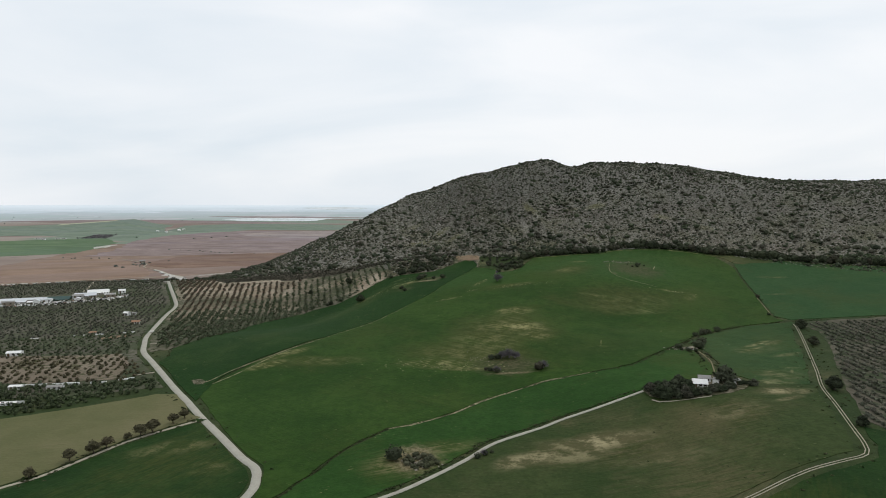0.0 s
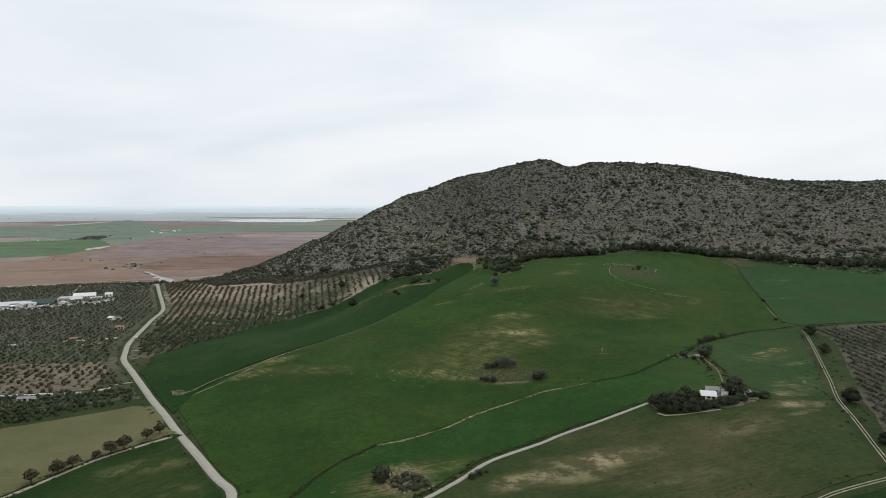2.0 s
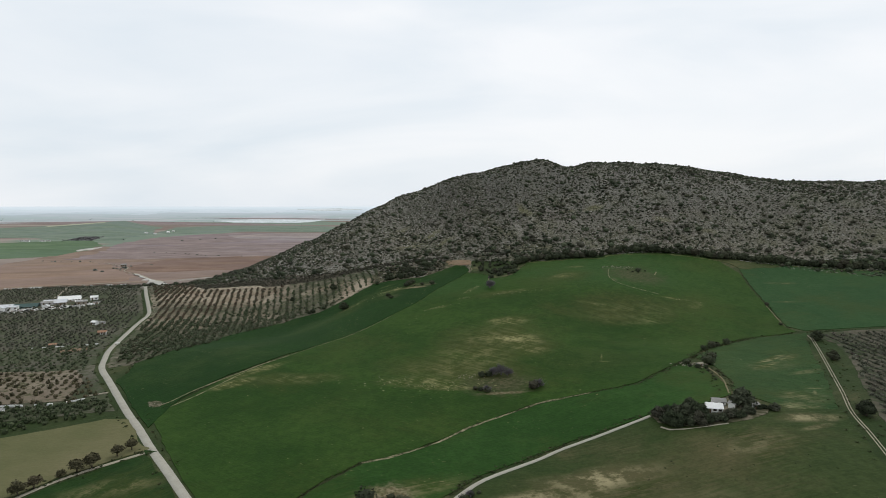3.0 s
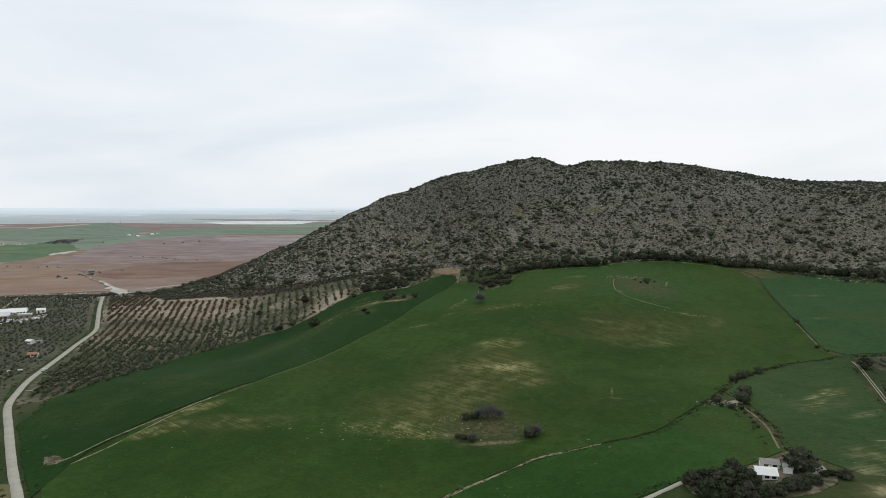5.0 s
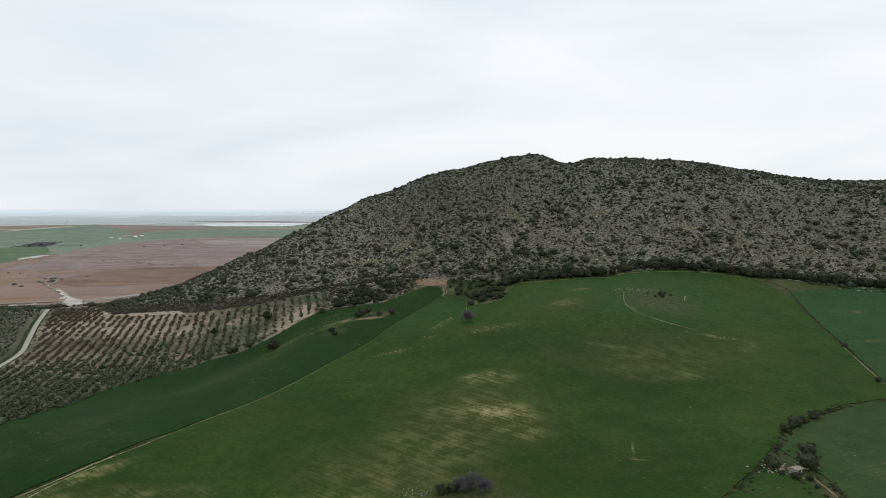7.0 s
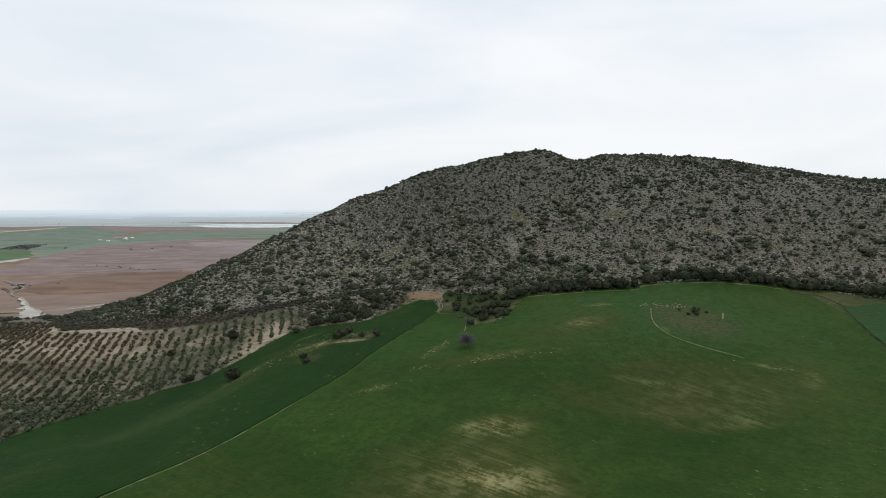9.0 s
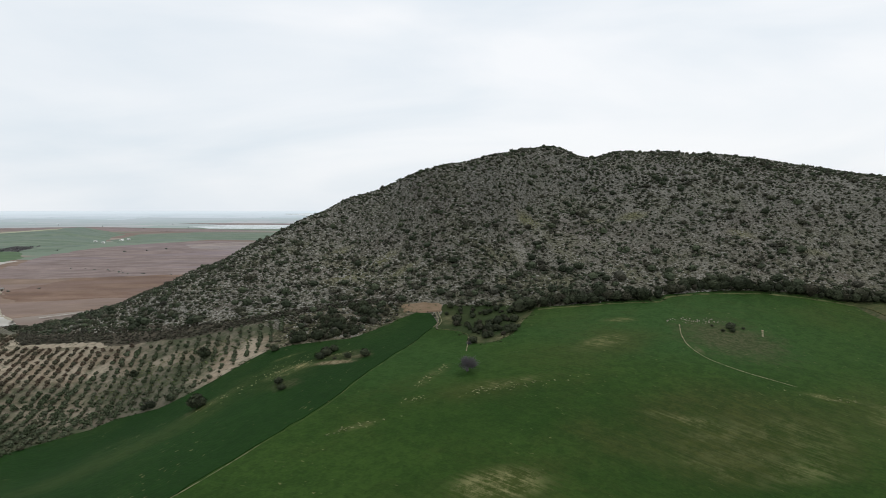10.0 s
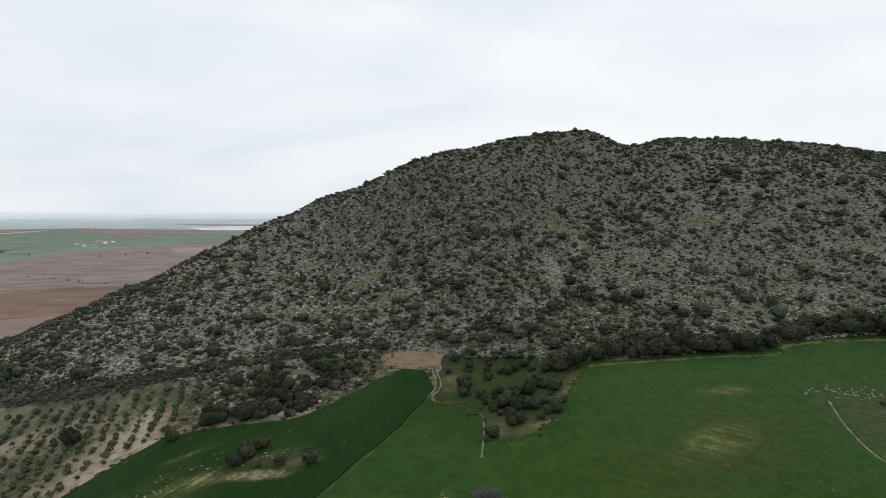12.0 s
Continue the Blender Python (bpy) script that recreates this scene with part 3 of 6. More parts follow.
def build_ground():
    gx = spread(-320, 400, 2.5, 1.12, -4900, 4900)
    gy = spread(100, 640, 2.5, 1.12, -1500, 4900)
    X, Y = np.meshgrid(gx, gy)
    Z = heights(X.ravel(), Y.ravel())
    n = len(gx)
    i, j = np.meshgrid(np.arange(n - 1), np.arange(len(gy) - 1))
    a = (j * n + i).ravel()
    faces = np.stack([a, a + 1, a + n + 1, a + n], 1)
    cx, cy = X.ravel()[faces].mean(1), Y.ravel()[faces].mean(1)
    cz = Z[faces].mean(1)
    foot = along(FOOT_Y, cx)
    near = (abs(cx - 30) < 420) & (cy < 900)
    index = np.full(len(faces), 1)
    index[near & (cy < foot + 20) & (cy < 470)] = 2
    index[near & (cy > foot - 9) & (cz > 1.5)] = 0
    # far rings use the materials with haze painted into their colour
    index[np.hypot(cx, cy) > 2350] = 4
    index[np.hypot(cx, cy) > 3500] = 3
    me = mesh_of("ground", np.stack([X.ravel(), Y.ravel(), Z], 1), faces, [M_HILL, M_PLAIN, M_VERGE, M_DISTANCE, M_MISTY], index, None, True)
    return tagged(new("ground", me), "farmed plain rising to a stony scrub-covered hill", "ground", kind="structure")


build_ground()


def smooth_line(points, gap=2.0):
    """A Catmull-Rom line through the points, with a corner about every gap metres."""
    p = [Vector((*q, 0)) for q in points]
    p = [2 * p[0] - p[1]] + p + [2 * p[-1] - p[-2]]
    out = []
    for a, b, c, d in zip(p, p[1:], p[2:], p[3:]):
        n = max(1, int((c - b).length / gap))
        for s in range(n):
            t = s / n
            q = 0.5 * (2 * b + (c - a) * t + (2 * a - 5 * b + 4 * c - d) * t * t + (3 * b - a - 3 * c + d) * t**3)
            out.append((q.x, q.y))
    out.append((p[-2].x, p[-2].y))
    return np.array(out)


def ribbon_arrays(points, width, lift, gap=2.0, rough=0.0, seed=0):
    """Corners and quads of a strip on the ground: slightly crowned, with edges that run into the ground."""
    rng = np.random.default_rng(seed)
    line = smooth_line(points, gap)
    d = np.gradient(line, axis=0)
    d /= np.linalg.norm(d, axis=1)[:, None] + 1e-9
    side = np.stack([d[:, 1], -d[:, 0]], 1)
    w = width * (1 + rough * rng.uniform(-1, 1, len(line)))
    cols = []
    for s, up in ((-0.54, -0.14), (-0.5, 0.0), (0.0, 0.03), (0.5, 0.0), (0.54, -0.14)):
        q = line + side * (s * w + rough * 0.3 * width * rng.uniform(-1, 1, len(line)))[:, None]
        cols.append(np.column_stack([q, heights(q[:, 0], q[:, 1]) + lift + up]))
    verts = np.stack(cols, 1).reshape(-1, 3)
    i, j = np.meshgrid(np.arange(4), np.arange(len(line) - 1))
    a = (j * 5 + i).ravel()
    return verts, np.stack([a, a + 1, a + 6, a + 5], 1)


def ribbon(name, points, width, lift, material, label, rough=0.0, kind="structure", category="road", shifts=(0.0,)):
    vs, fs, n = [], [], 0
    line = np.array(points, float)
    d = np.gradient(line, axis=0)
    d /= np.linalg.norm(d, axis=1)[:, None]
    for s in shifts:
        v, f = ribbon_arrays(line + np.stack([d[:, 1], -d[:, 0]], 1) * s, width, lift, 2.0, rough, len(points))
        vs.append(v)
        fs.append(f + n)
        n += len(v)
    ob = new(name, mesh_of(name, np.concatenate(vs), np.concatenate(fs), [material], smooth=True))
    return tagged(ob, label, category, kind=kind)


from mathutils.geometry import delaunay_2d_cdt


def inside(poly, x, y):
    """Which of the places lie in the polygon."""
    poly = np.asarray(poly, float)
    hit = np.zeros(np.shape(x), bool)
    for (x0, y0), (x1, y1) in zip(poly, np.roll(poly, -1, 0)):
        if y0 != y1:
            hit ^= ((y0 > y) != (y1 > y)) & (x < (x1 - x0) * (y - y0) / (y1 - y0) + x0)
    return hit


def field(name, poly, lift, material, label, gap=3.0, ragged=0.35, category="field"):
    """A field: a sheet with a ragged edge that follows the ground, lift above it, with its edges turned down."""
    rng = np.random.default_rng(len(label) + int(abs(poly[0][0])))
    edge = []
    for (x0, y0), (x1, y1) in zip(poly, poly[1:] + poly[:1]):
        n = max(1, int(math.hypot(x1 - x0, y1 - y0) / gap))
        for s in range(n):
            j = rng.uniform(-ragged, ragged, 2)
            edge.append((x0 + (x1 - x0) * s / n + j[0], y0 + (y1 - y0) * s / n + j[1]))
    e = np.array(edge)
    lo, hi = e.min(0), e.max(0)
    gx, gy = np.meshgrid(np.arange(lo[0], hi[0], gap), np.arange(lo[1], hi[1], gap))
    gx, gy = gx.ravel() + rng.uniform(-0.2, 0.2, gx.size) * gap, gy.ravel() + rng.uniform(-0.2, 0.2, gx.size) * gap
    keep = inside(e, gx, gy)
    pts = [Vector(p) for p in edge] + [Vector((a, b)) for a, b in zip(gx[keep], gy[keep])]
    n = len(edge)
    v, _, f, _, _, _ = delaunay_2d_cdt(pts, [(i, (i + 1) % n) for i in range(n)], [], 0, 1e-4)
    v = np.array([(p.x, p.y) for p in v])
    f = np.array([t for t in f if len(t) == 3])
    mid = v[f].mean(1)
    f = f[inside(e, mid[:, 0], mid[:, 1])]
    verts = np.column_stack([v, heights(v[:, 0], v[:, 1]) + lift])
    # the turned-down edge
    out = (e - e.mean(0)) / np.linalg.norm(e - e.mean(0), axis=1)[:, None] * (6 * lift if lift > 0.25 else 0)
    low = np.column_stack([e + out, heights(e[:, 0] + out[:, 0], e[:, 1] + out[:, 1]) - 0.3])
    top = np.column_stack([e, heights(e[:, 0], e[:, 1]) + lift])
    base = len(verts)
    i = np.arange(n)
    j = (i + 1) % n
    skirt = np.concatenate([np.stack([base + i, base + n + i, base + n + j], 1), np.stack([base + i, base + n + j, base + j], 1)])
    ob = new(name, mesh_of(name, np.concatenate([verts, top, low]), np.concatenate([f, skirt]), [material], smooth=True))
    return tagged(ob, label, category, kind="structure")


# plan lines shared by fields, roads and hedges
ROAD = [(-210.7, 477.8), (-192.8, 442.6), (-173.4, 402), (-157.1, 368.9), (-149.5, 351.7), (-144.7, 325.6), (-130.7, 278), (-119.3, 250), (-112.8, 236.2), (-102.1, 220.3), (-85.1, 195.8),
        (-74, 180.7), (-65.4, 168.3), (-55.8, 155.1), (-46.2, 141.7), (-41.4, 136), (-39.5, 130.3), (-39, 124), (-42, 112), (-50, 90), (-62, 60)]
DITCH = [(-44, 96), (-32, 124), (-27.7, 133.6), (-21.8, 147.6), (-14, 158), (-6.1, 162.8), (2.9, 171), (11, 180.9), (20, 188.1), (31.1, 195.7), (38.1, 197.5), (47.1, 199.1), (61, 201.6),
         (72.3, 212.4), (80.5, 220.7), (88.8, 230.3), (97.2, 241.1), (111, 251.4), (122.5, 258), (138, 261.4), (146.2, 263), (185.1, 264.1), (320, 275)]
STRIP = [(-77.3, 188.9), (-71.2, 201.8), (-64.9, 218.6), (-58, 230.7), (-51, 242.6), (-42.5, 257.8), (-33.5, 269.8), (-17.5, 294.4), (-6.5, 309), (1, 325.4), (7.4, 338), (13.5, 351.6), (19.4, 365.6)]
GROVE_EDGE = [(-100.1, 229.2), (-103.3, 239.4), (-98.9, 256.1), (-94.7, 303.1), (-86.1, 321.3), (-77.6, 332.8), (-69.1, 339.7), (-57.7, 339.3), (-49.1, 343.9), (-41.4, 349.6), (-31.4, 358.1),
              (-24, 358.7), (-8.2, 358.2), (-1.8, 362.8), (2.4, 367.8), (7.4, 374.3), (13.3, 378.8), (18.3, 377.6), (20.3, 370.1)]
WOOD_EDGE = [(20.4, 362.8), (27.3, 358.9), (29.3, 352.1), (31.4, 344.4), (36.2, 343.8), (41, 348.2), (45.7, 358.3), (50.3, 369.4), (54.1, 375.9), (67.4, 375.2), (83.8, 375), (94.8, 374.9), (98.6, 379.4),
             (110.7, 380.9), (131.9, 381.2), (147.9, 379.2), (160.3, 376.4)]
LANE = [(-40, 98), (-25, 112), (-11, 123), (-4, 130), (5.1, 140.9), (13, 151.6), (26.3, 161.9), (35.6, 168.4), (57.6, 177.8), (62.6, 179.5)]
EAST_TRACK = [(144.3, 258), (142.3, 251.9), (130.4, 225.5), (113.5, 189.9), (103.7, 170.4), (98.5, 156.1), (93.4, 141.8), (90.3, 132.6), (87.6, 127.9), (82.6, 125.9), (69, 121.7), (55, 116), (30, 108)]
FARM_TRACK = [(-64.4, 167.3), (-70.5, 160.9), (-77.5, 152.5), (-82.7, 141.8), (-86.8, 133.3), (-93, 126), (-105, 108)]


def shifted(line, by):
    """The line moved sideways to its right."""
    p = np.array(line, float)
    d = np.gradient(p, axis=0)
    d /= np.linalg.norm(d, axis=1)[:, None]
    return [tuple(q) for q in p + np.stack([d[:, 1], -d[:, 0]], 1) * by]


def build_mesa():
    """A green slope that rises to a low flat-topped rise, with a pale strip on its top."""
    front = [(-940, 1150, 0.4), (-716, 1111, 0.4), (-620, 1052, 0.4), (-560, 1082, 0.4), (-545, 1210, 0.4), (-600, 1405, 0.4)]
    ridge = [(-1120, 1380, 1.0), (-897, 1473, 8.0), (-840, 1545, 13.0), (-787, 1609, 17.0), (-705, 1490, 7.5), (-648, 1478, 0.6)]
    lines = [[Vector(p) for p in front], [Vector(a).lerp(Vector(b), 0.62) - Vector((0, 0, 1.2 if b[2] > 2 else 0)) for a, b in zip(front, ridge)], [Vector(p) for p in ridge]]
    lines.append([p + Vector((-20, 55, 0.9 if p.z > 2 else -0.3)) for p in lines[2]])
    lines.append([Vector((p.x - 60, p.y + 260, -0.5)) for p in lines[2]])
    verts, faces, index, m = [], [], [], 8
    for j in range(len(lines)):
        for i in range(5):
            for k in range(m if i < 4 else m + 1):
                p = lines[j][i].lerp(lines[j][i + 1], k / m)
                verts.append((p.x, p.y, p.z + 0.35 * noise.noise(p * 0.02)))
    n = 5 * m + 1
    for j in range(len(lines) - 1):
        for i in range(n - 1):
            faces.append((j * n + i, j * n + i + 1, (j + 1) * n + i + 1, (j + 1) * n + i))
            index.append(1 if j == 2 and m * 0.9 < i < 2.4 * m else 0)
    me = mesh_of("plain_mesa", verts, faces, [M_HAZED_GREEN, M_STRAW], index, smooth=True)
    return tagged(new("plain_mesa", me), "green wheat slope rising to a low flat-topped hill", "hill", kind="structure")


def build_fields():
    east_road = shifted(ROAD[10:], -1.6)
    field("field_main", STRIP[1:] + WOOD_EDGE + [(163.9, 356.3), (150, 300), (142, 271.5), (143.1, 264.4)] + shifted(DITCH, -0.45)[1:20][::-1]
          + [(-36, 118)] + east_road[3:8][::-1] + [(-74.3, 188.8)], 0.16, M_MAIN, "large green wheat field with bare pale patches")
    field("field_strip", shifted(STRIP[:5], -1.3)[1:] + shifted(STRIP, -0.15)[5:] + GROVE_EDGE[::-1] + shifted(ROAD[9:12], -1.9), 0.21, M_STRIP, "dark green wheat strip beside the olive grove")
    field("field_south", shifted(DITCH, 0.45)[1:15] + [(85.8, 215.2), (84.7, 198.6), (81.4, 185.5), (72, 180.6), (63, 178.9), (56.4, 178)] + shifted(LANE, -2.0)[:8][::-1], 0.16, M_SOUTH,
          "green wheat between the ditch and the lane")
    field("field_yard", shifted(DITCH, 1.2)[15:21] + shifted(EAST_TRACK, 2.4)[1:5] + [(89.9, 172.4), (82.7, 186.6), (87.7, 199.7), (90, 216.5)], 0.14, M_YARD,
          "patchy green meadow behind the farmhouse", ragged=0.5)
    field("field_east", [(165.1, 355.6), (151.1, 300.1), (143.2, 271.5), (147.2, 265)] + shifted(DITCH, -1.0)[21:] + [(330, 345), (247.4, 355.2), (203.5, 370.6), (171.7, 377.9)], 0.16, M_EAST,
          "green field below the hill scrub")
    field("field_meadow", shifted(LANE, 1.6)[1:9] + [(60.8, 168.5), (72.6, 165.7), (82, 168.4), (89, 174.4), (97, 174)] + shifted(EAST_TRACK, 2.2)[4:], 0.12, M_MEADOW, "dry olive-green meadow with bare earth")
    field("field_corner", shifted(EAST_TRACK, -2.2)[6:] + [(30, 90), (110, 90), (112, 128)], 0.14, M_LOW, "green field beyond the track")
    field("field_low", shifted(FARM_TRACK, -1.4) + [(-100, 90), (-53, 90)] + shifted(ROAD[12:19], 1.6)[::-1], 0.16, M_LOW, "dark green field in the road fork")
    field("field_fallow", shifted(FARM_TRACK, 1.4) + [(-150, 120), (-140, 158), (-119.5, 168.9), (-86.3, 188.1), (-80.3, 187.9), (-73.1, 176.9), (-68.3, 170.2)], 0.12, M_FALLOW,
          "pale fallow field beside the farm track")
    field("grove_floor", shifted(ROAD[1:9], -1.8) + GROVE_EDGE[1:11] + [(-31.8, 373.1), (-41.1, 382.1), (-57.2, 384.9), (-81.2, 389.5), (-96.5, 392.7), (-105.7, 398.4), (-117, 402.5), (-129.2, 406.7), (-140.4, 407.9), (-159.2, 440.9)], 0.08, M_GROVE,
          "weedy ochre earth under olive trees", ragged=0.8, category="grove floor")
    field("west_grove_floor", shifted(ROAD[1:11], 2.6) + [(-90.1, 194), (-110, 188), (-150, 185), (-200, 178), (-330, 250), (-420, 420), (-273.9, 480.3), (-222.3, 494)], 0.08, M_GROVE_WEST,
          "dark weedy earth under old olive trees", gap=4.0, category="grove floor")
    field("west_grove_red", [(-105.9, 203.3), (-110.8, 221), (-121.6, 236), (-139.5, 237.3), (-174.5, 239.4), (-215, 230), (-180, 206), (-134.9, 200.6)], 0.2, M_GROVE_RED,
          "brown tilled earth between olive rows", category="grove floor")
    field("orchard_floor", [(146.2, 260.9), (185, 261.9), (320, 272), (320, 120), (110, 120), (98.5, 143.8), (108.6, 167.4), (122.6, 194.6), (136, 219), (146.5, 244.6)], 0.1, M_ORCHARD,
          "grey-brown earth of a young orchard", category="orchard floor")
    field("brush_floor", [(-179.6, 470.4), (-143.7, 408.5), (-130.2, 405.8), (-118.1, 401.7), (-106.8, 397.5), (-97.6, 391.8), (-81.3, 388.7), (-57.3, 384.1), (-41.1, 383.8), (-29.4, 384.8), (-42.9, 388.3), (-59.9, 392.8), (-79.1, 401.5), (-96.6, 408), (-120.3, 423.7), (-141.8, 430.4)],
          0.12, M_BRUSH_FLOOR, "dark earth under brush below the rocky flank", ragged=1.0, category="bare ground")
    field("thicket_floor", GROVE_EDGE[10:17] + [(12.2, 385.9), (-9.7, 388.3), (-31.4, 384.8), (-33, 371.5), (-32, 361.6)], 0.1, M_THICKET_FLOOR, "pale grassy earth between thicket shrubs", 2.5, 0.6, "bare ground")
    field("wood_floor", [(20.4, 363.7), (27.3, 358.9), (29.3, 352.1), (30.4, 342.6), (36.2, 342.9), (42, 349.1), (46.6, 358.3), (51.3, 369.4), (55.1, 379.1), (22.1, 383.7)], 0.06, M_VERGE, "grassy ground between thicket shrubs", 2.5, 0.6, "bare ground")
    field("grove_tilled_patch", [(-150, 271), (-146.5, 276.4), (-140, 277.5), (-136.5, 274.6), (-140, 269.6), (-146, 268.4)], 0.2, M_RED, "small patch of orange tilled earth among olives", 2.0, 0.8, "bare ground")
    field("yard_ground", [(57.7, 172.4), (60.8, 168.5), (67.7, 165.9), (77.6, 167), (83, 169.8), (84.6, 172.6), (83.4, 177.6), (82, 184.6), (80.2, 184.6), (73.7, 179.7), (62.5, 179.4), (56.6, 177.9)], 0.2, M_THICKET_FLOOR, "trodden pale earth of the farmyard", 2.0, 0.6, "bare ground")
    field("corner_apron", [(-80.4, 200.3), (-77.9, 200.3), (-75, 198), (-75.5, 196.6), (-77.7, 195.6), (-79.4, 197.8)], 0.225, M_THICKET_FLOOR, "bare rubble-strewn corner where track and road meet", 0.7, 0.45, "bare ground")
    field("grove_bank", [(-151.8, 418.4), (-144, 406), (-130.4, 402.7), (-118.3, 398.7), (-107, 395.1), (-99.6, 391), (-99.4, 393.5), (-105.7, 398.4), (-117, 402.9), (-129.2, 406.7), (-142.5, 409.1), (-148.5, 420.3)],
          0.14, M_BANK, "pale bare bank above the olive grove", 1.5, 0.9, "bare ground")
    # the plain behind
    field("plain_field_1", [(-330, 440), (-273, 482), (-226, 506), (-212, 518), (-200, 540), (-165, 560), (-110, 600), (-120, 900), (-482, 924), (-424, 605)], 0.3, M_BROWN, "ploughed brown field", 14, 4)
    field("plain_field_2", [(-325.1, 462.5), (-267.2, 490), (-246, 512), (-250, 547), (-277, 583), (-318, 642), (-361, 679), (-390, 668), (-425, 600)], 0.7, M_ORANGE, "ploughed ochre field", 10, 3)
    field("plain_field_3", [(-425, 823), (-483, 997), (-497, 1153), (-455, 1264), (-395, 1327), (-257, 1288), (-110, 1200), (-90, 800), (-223, 748), (-313, 723), (-405, 715)], 0.5, M_MAUVE, "damp mauve-brown ploughed field", 18, 7)
    field("plain_field_4", [(-720, 940), (-608, 1028), (-553, 1044), (-491, 954), (-461, 855), (-447, 765), (-478, 740), (-560, 680)], 0.55, M_NEAR_GREEN, "green wheat on the plain", 30, 3)
    field("plain_field_5", [(-1150, 1397), (-1040, 1500), (-930, 1480), (-824, 1459), (-615, 1397), (-549, 1264), (-549, 1153), (-521, 1060), (-599, 1050), (-671, 1134), (-744, 1154), (-860, 1096)], 0.55, M_HAZED_GREEN, "green wheat on the plain", 50, 4)
    field("plain_field_6", [(-662, 1639), (-574, 1771), (-353, 1771), (-150, 1600), (-191, 1400), (-273, 1368), (-416, 1397), (-484, 1314), (-522, 1264), (-590, 1368)], 0.55, M_HAZED_GREEN, "green wheat strip on the plain", 50, 4)
    field("plain_field_8", [(-395, 1217), (-329, 1301), (-196, 1340), (-130, 1200), (-150, 1060), (-254, 1078), (-348, 1134)], 0.9, M_TAN, "pale dry stubble field", 30, 3)
    field("plain_field_9", [(-290, 715), (-240, 740), (-163, 748), (-100, 700), (-120, 600), (-195, 598), (-250, 577), (-296, 621)], 0.7, M_RUSSET, "russet ploughed field", 12, 5)
    field("plain_field_10", [(-1500, 2100), (-1100, 2250), (-700, 2060), (-420, 1900), (-640, 1830), (-1000, 1900)], 0.6, M_MAUVE, "bare mauve field far out on the plain", 70, 5)
    field("plain_field_11", [(-1000, 2700), (-600, 2750), (-300, 2560), (-420, 2500), (-760, 2560)], 0.9, M_TAN, "pale field far out on the plain", 90, 6)
    field("crossing_apron", [(-256, 560), (-252, 557), (-231, 528), (-217.5, 513), (-207, 503), (-201, 489), (-214, 494), (-224, 516)], 1.0, M_CHALK, "pale gravel where the dirt roads meet", 4, 1.2, "bare ground")
    field("plain_sheeting_far", [(-850, 3900), (-640, 4150), (-470, 3950), (-660, 3650)], 1.8, M_POND, "pale crop sheeting far out on the plain", 90, 8)
    field("upper_fallow", [(155.5, 376.5), (174.2, 376.7), (187.2, 374.9), (195.5, 368.3), (176.6, 365.7), (167.8, 363.2), (164.8, 371.2)], 0.2, M_UPPER, "yellowish fallow corner below the hill scrub", 3.0, 0.8)
    build_mesa()
    field("plain_field_7", [(-462, 838), (-471, 863), (-467, 902), (-463, 878), (-460, 856)], 1.2, M_CHALK, "white chalky patch in a field", 10, 2)
    field("plain_sheeting", [(-809, 2338), (-725, 2530), (-440, 2470), (-440, 2200), (-461, 2123), (-668, 2120)], 1.5, M_POND, "white crop sheeting on the plain", 60, 5)
    field("red_bank", [(8.2, 385.4), (9.6, 380.2), (16.7, 379.4), (21.3, 379.4), (21.3, 383.4), (15.2, 384.9)], 0.3, M_RED, "bare orange earth bank", 1.5, 0.4, "bare ground")


build_fields()


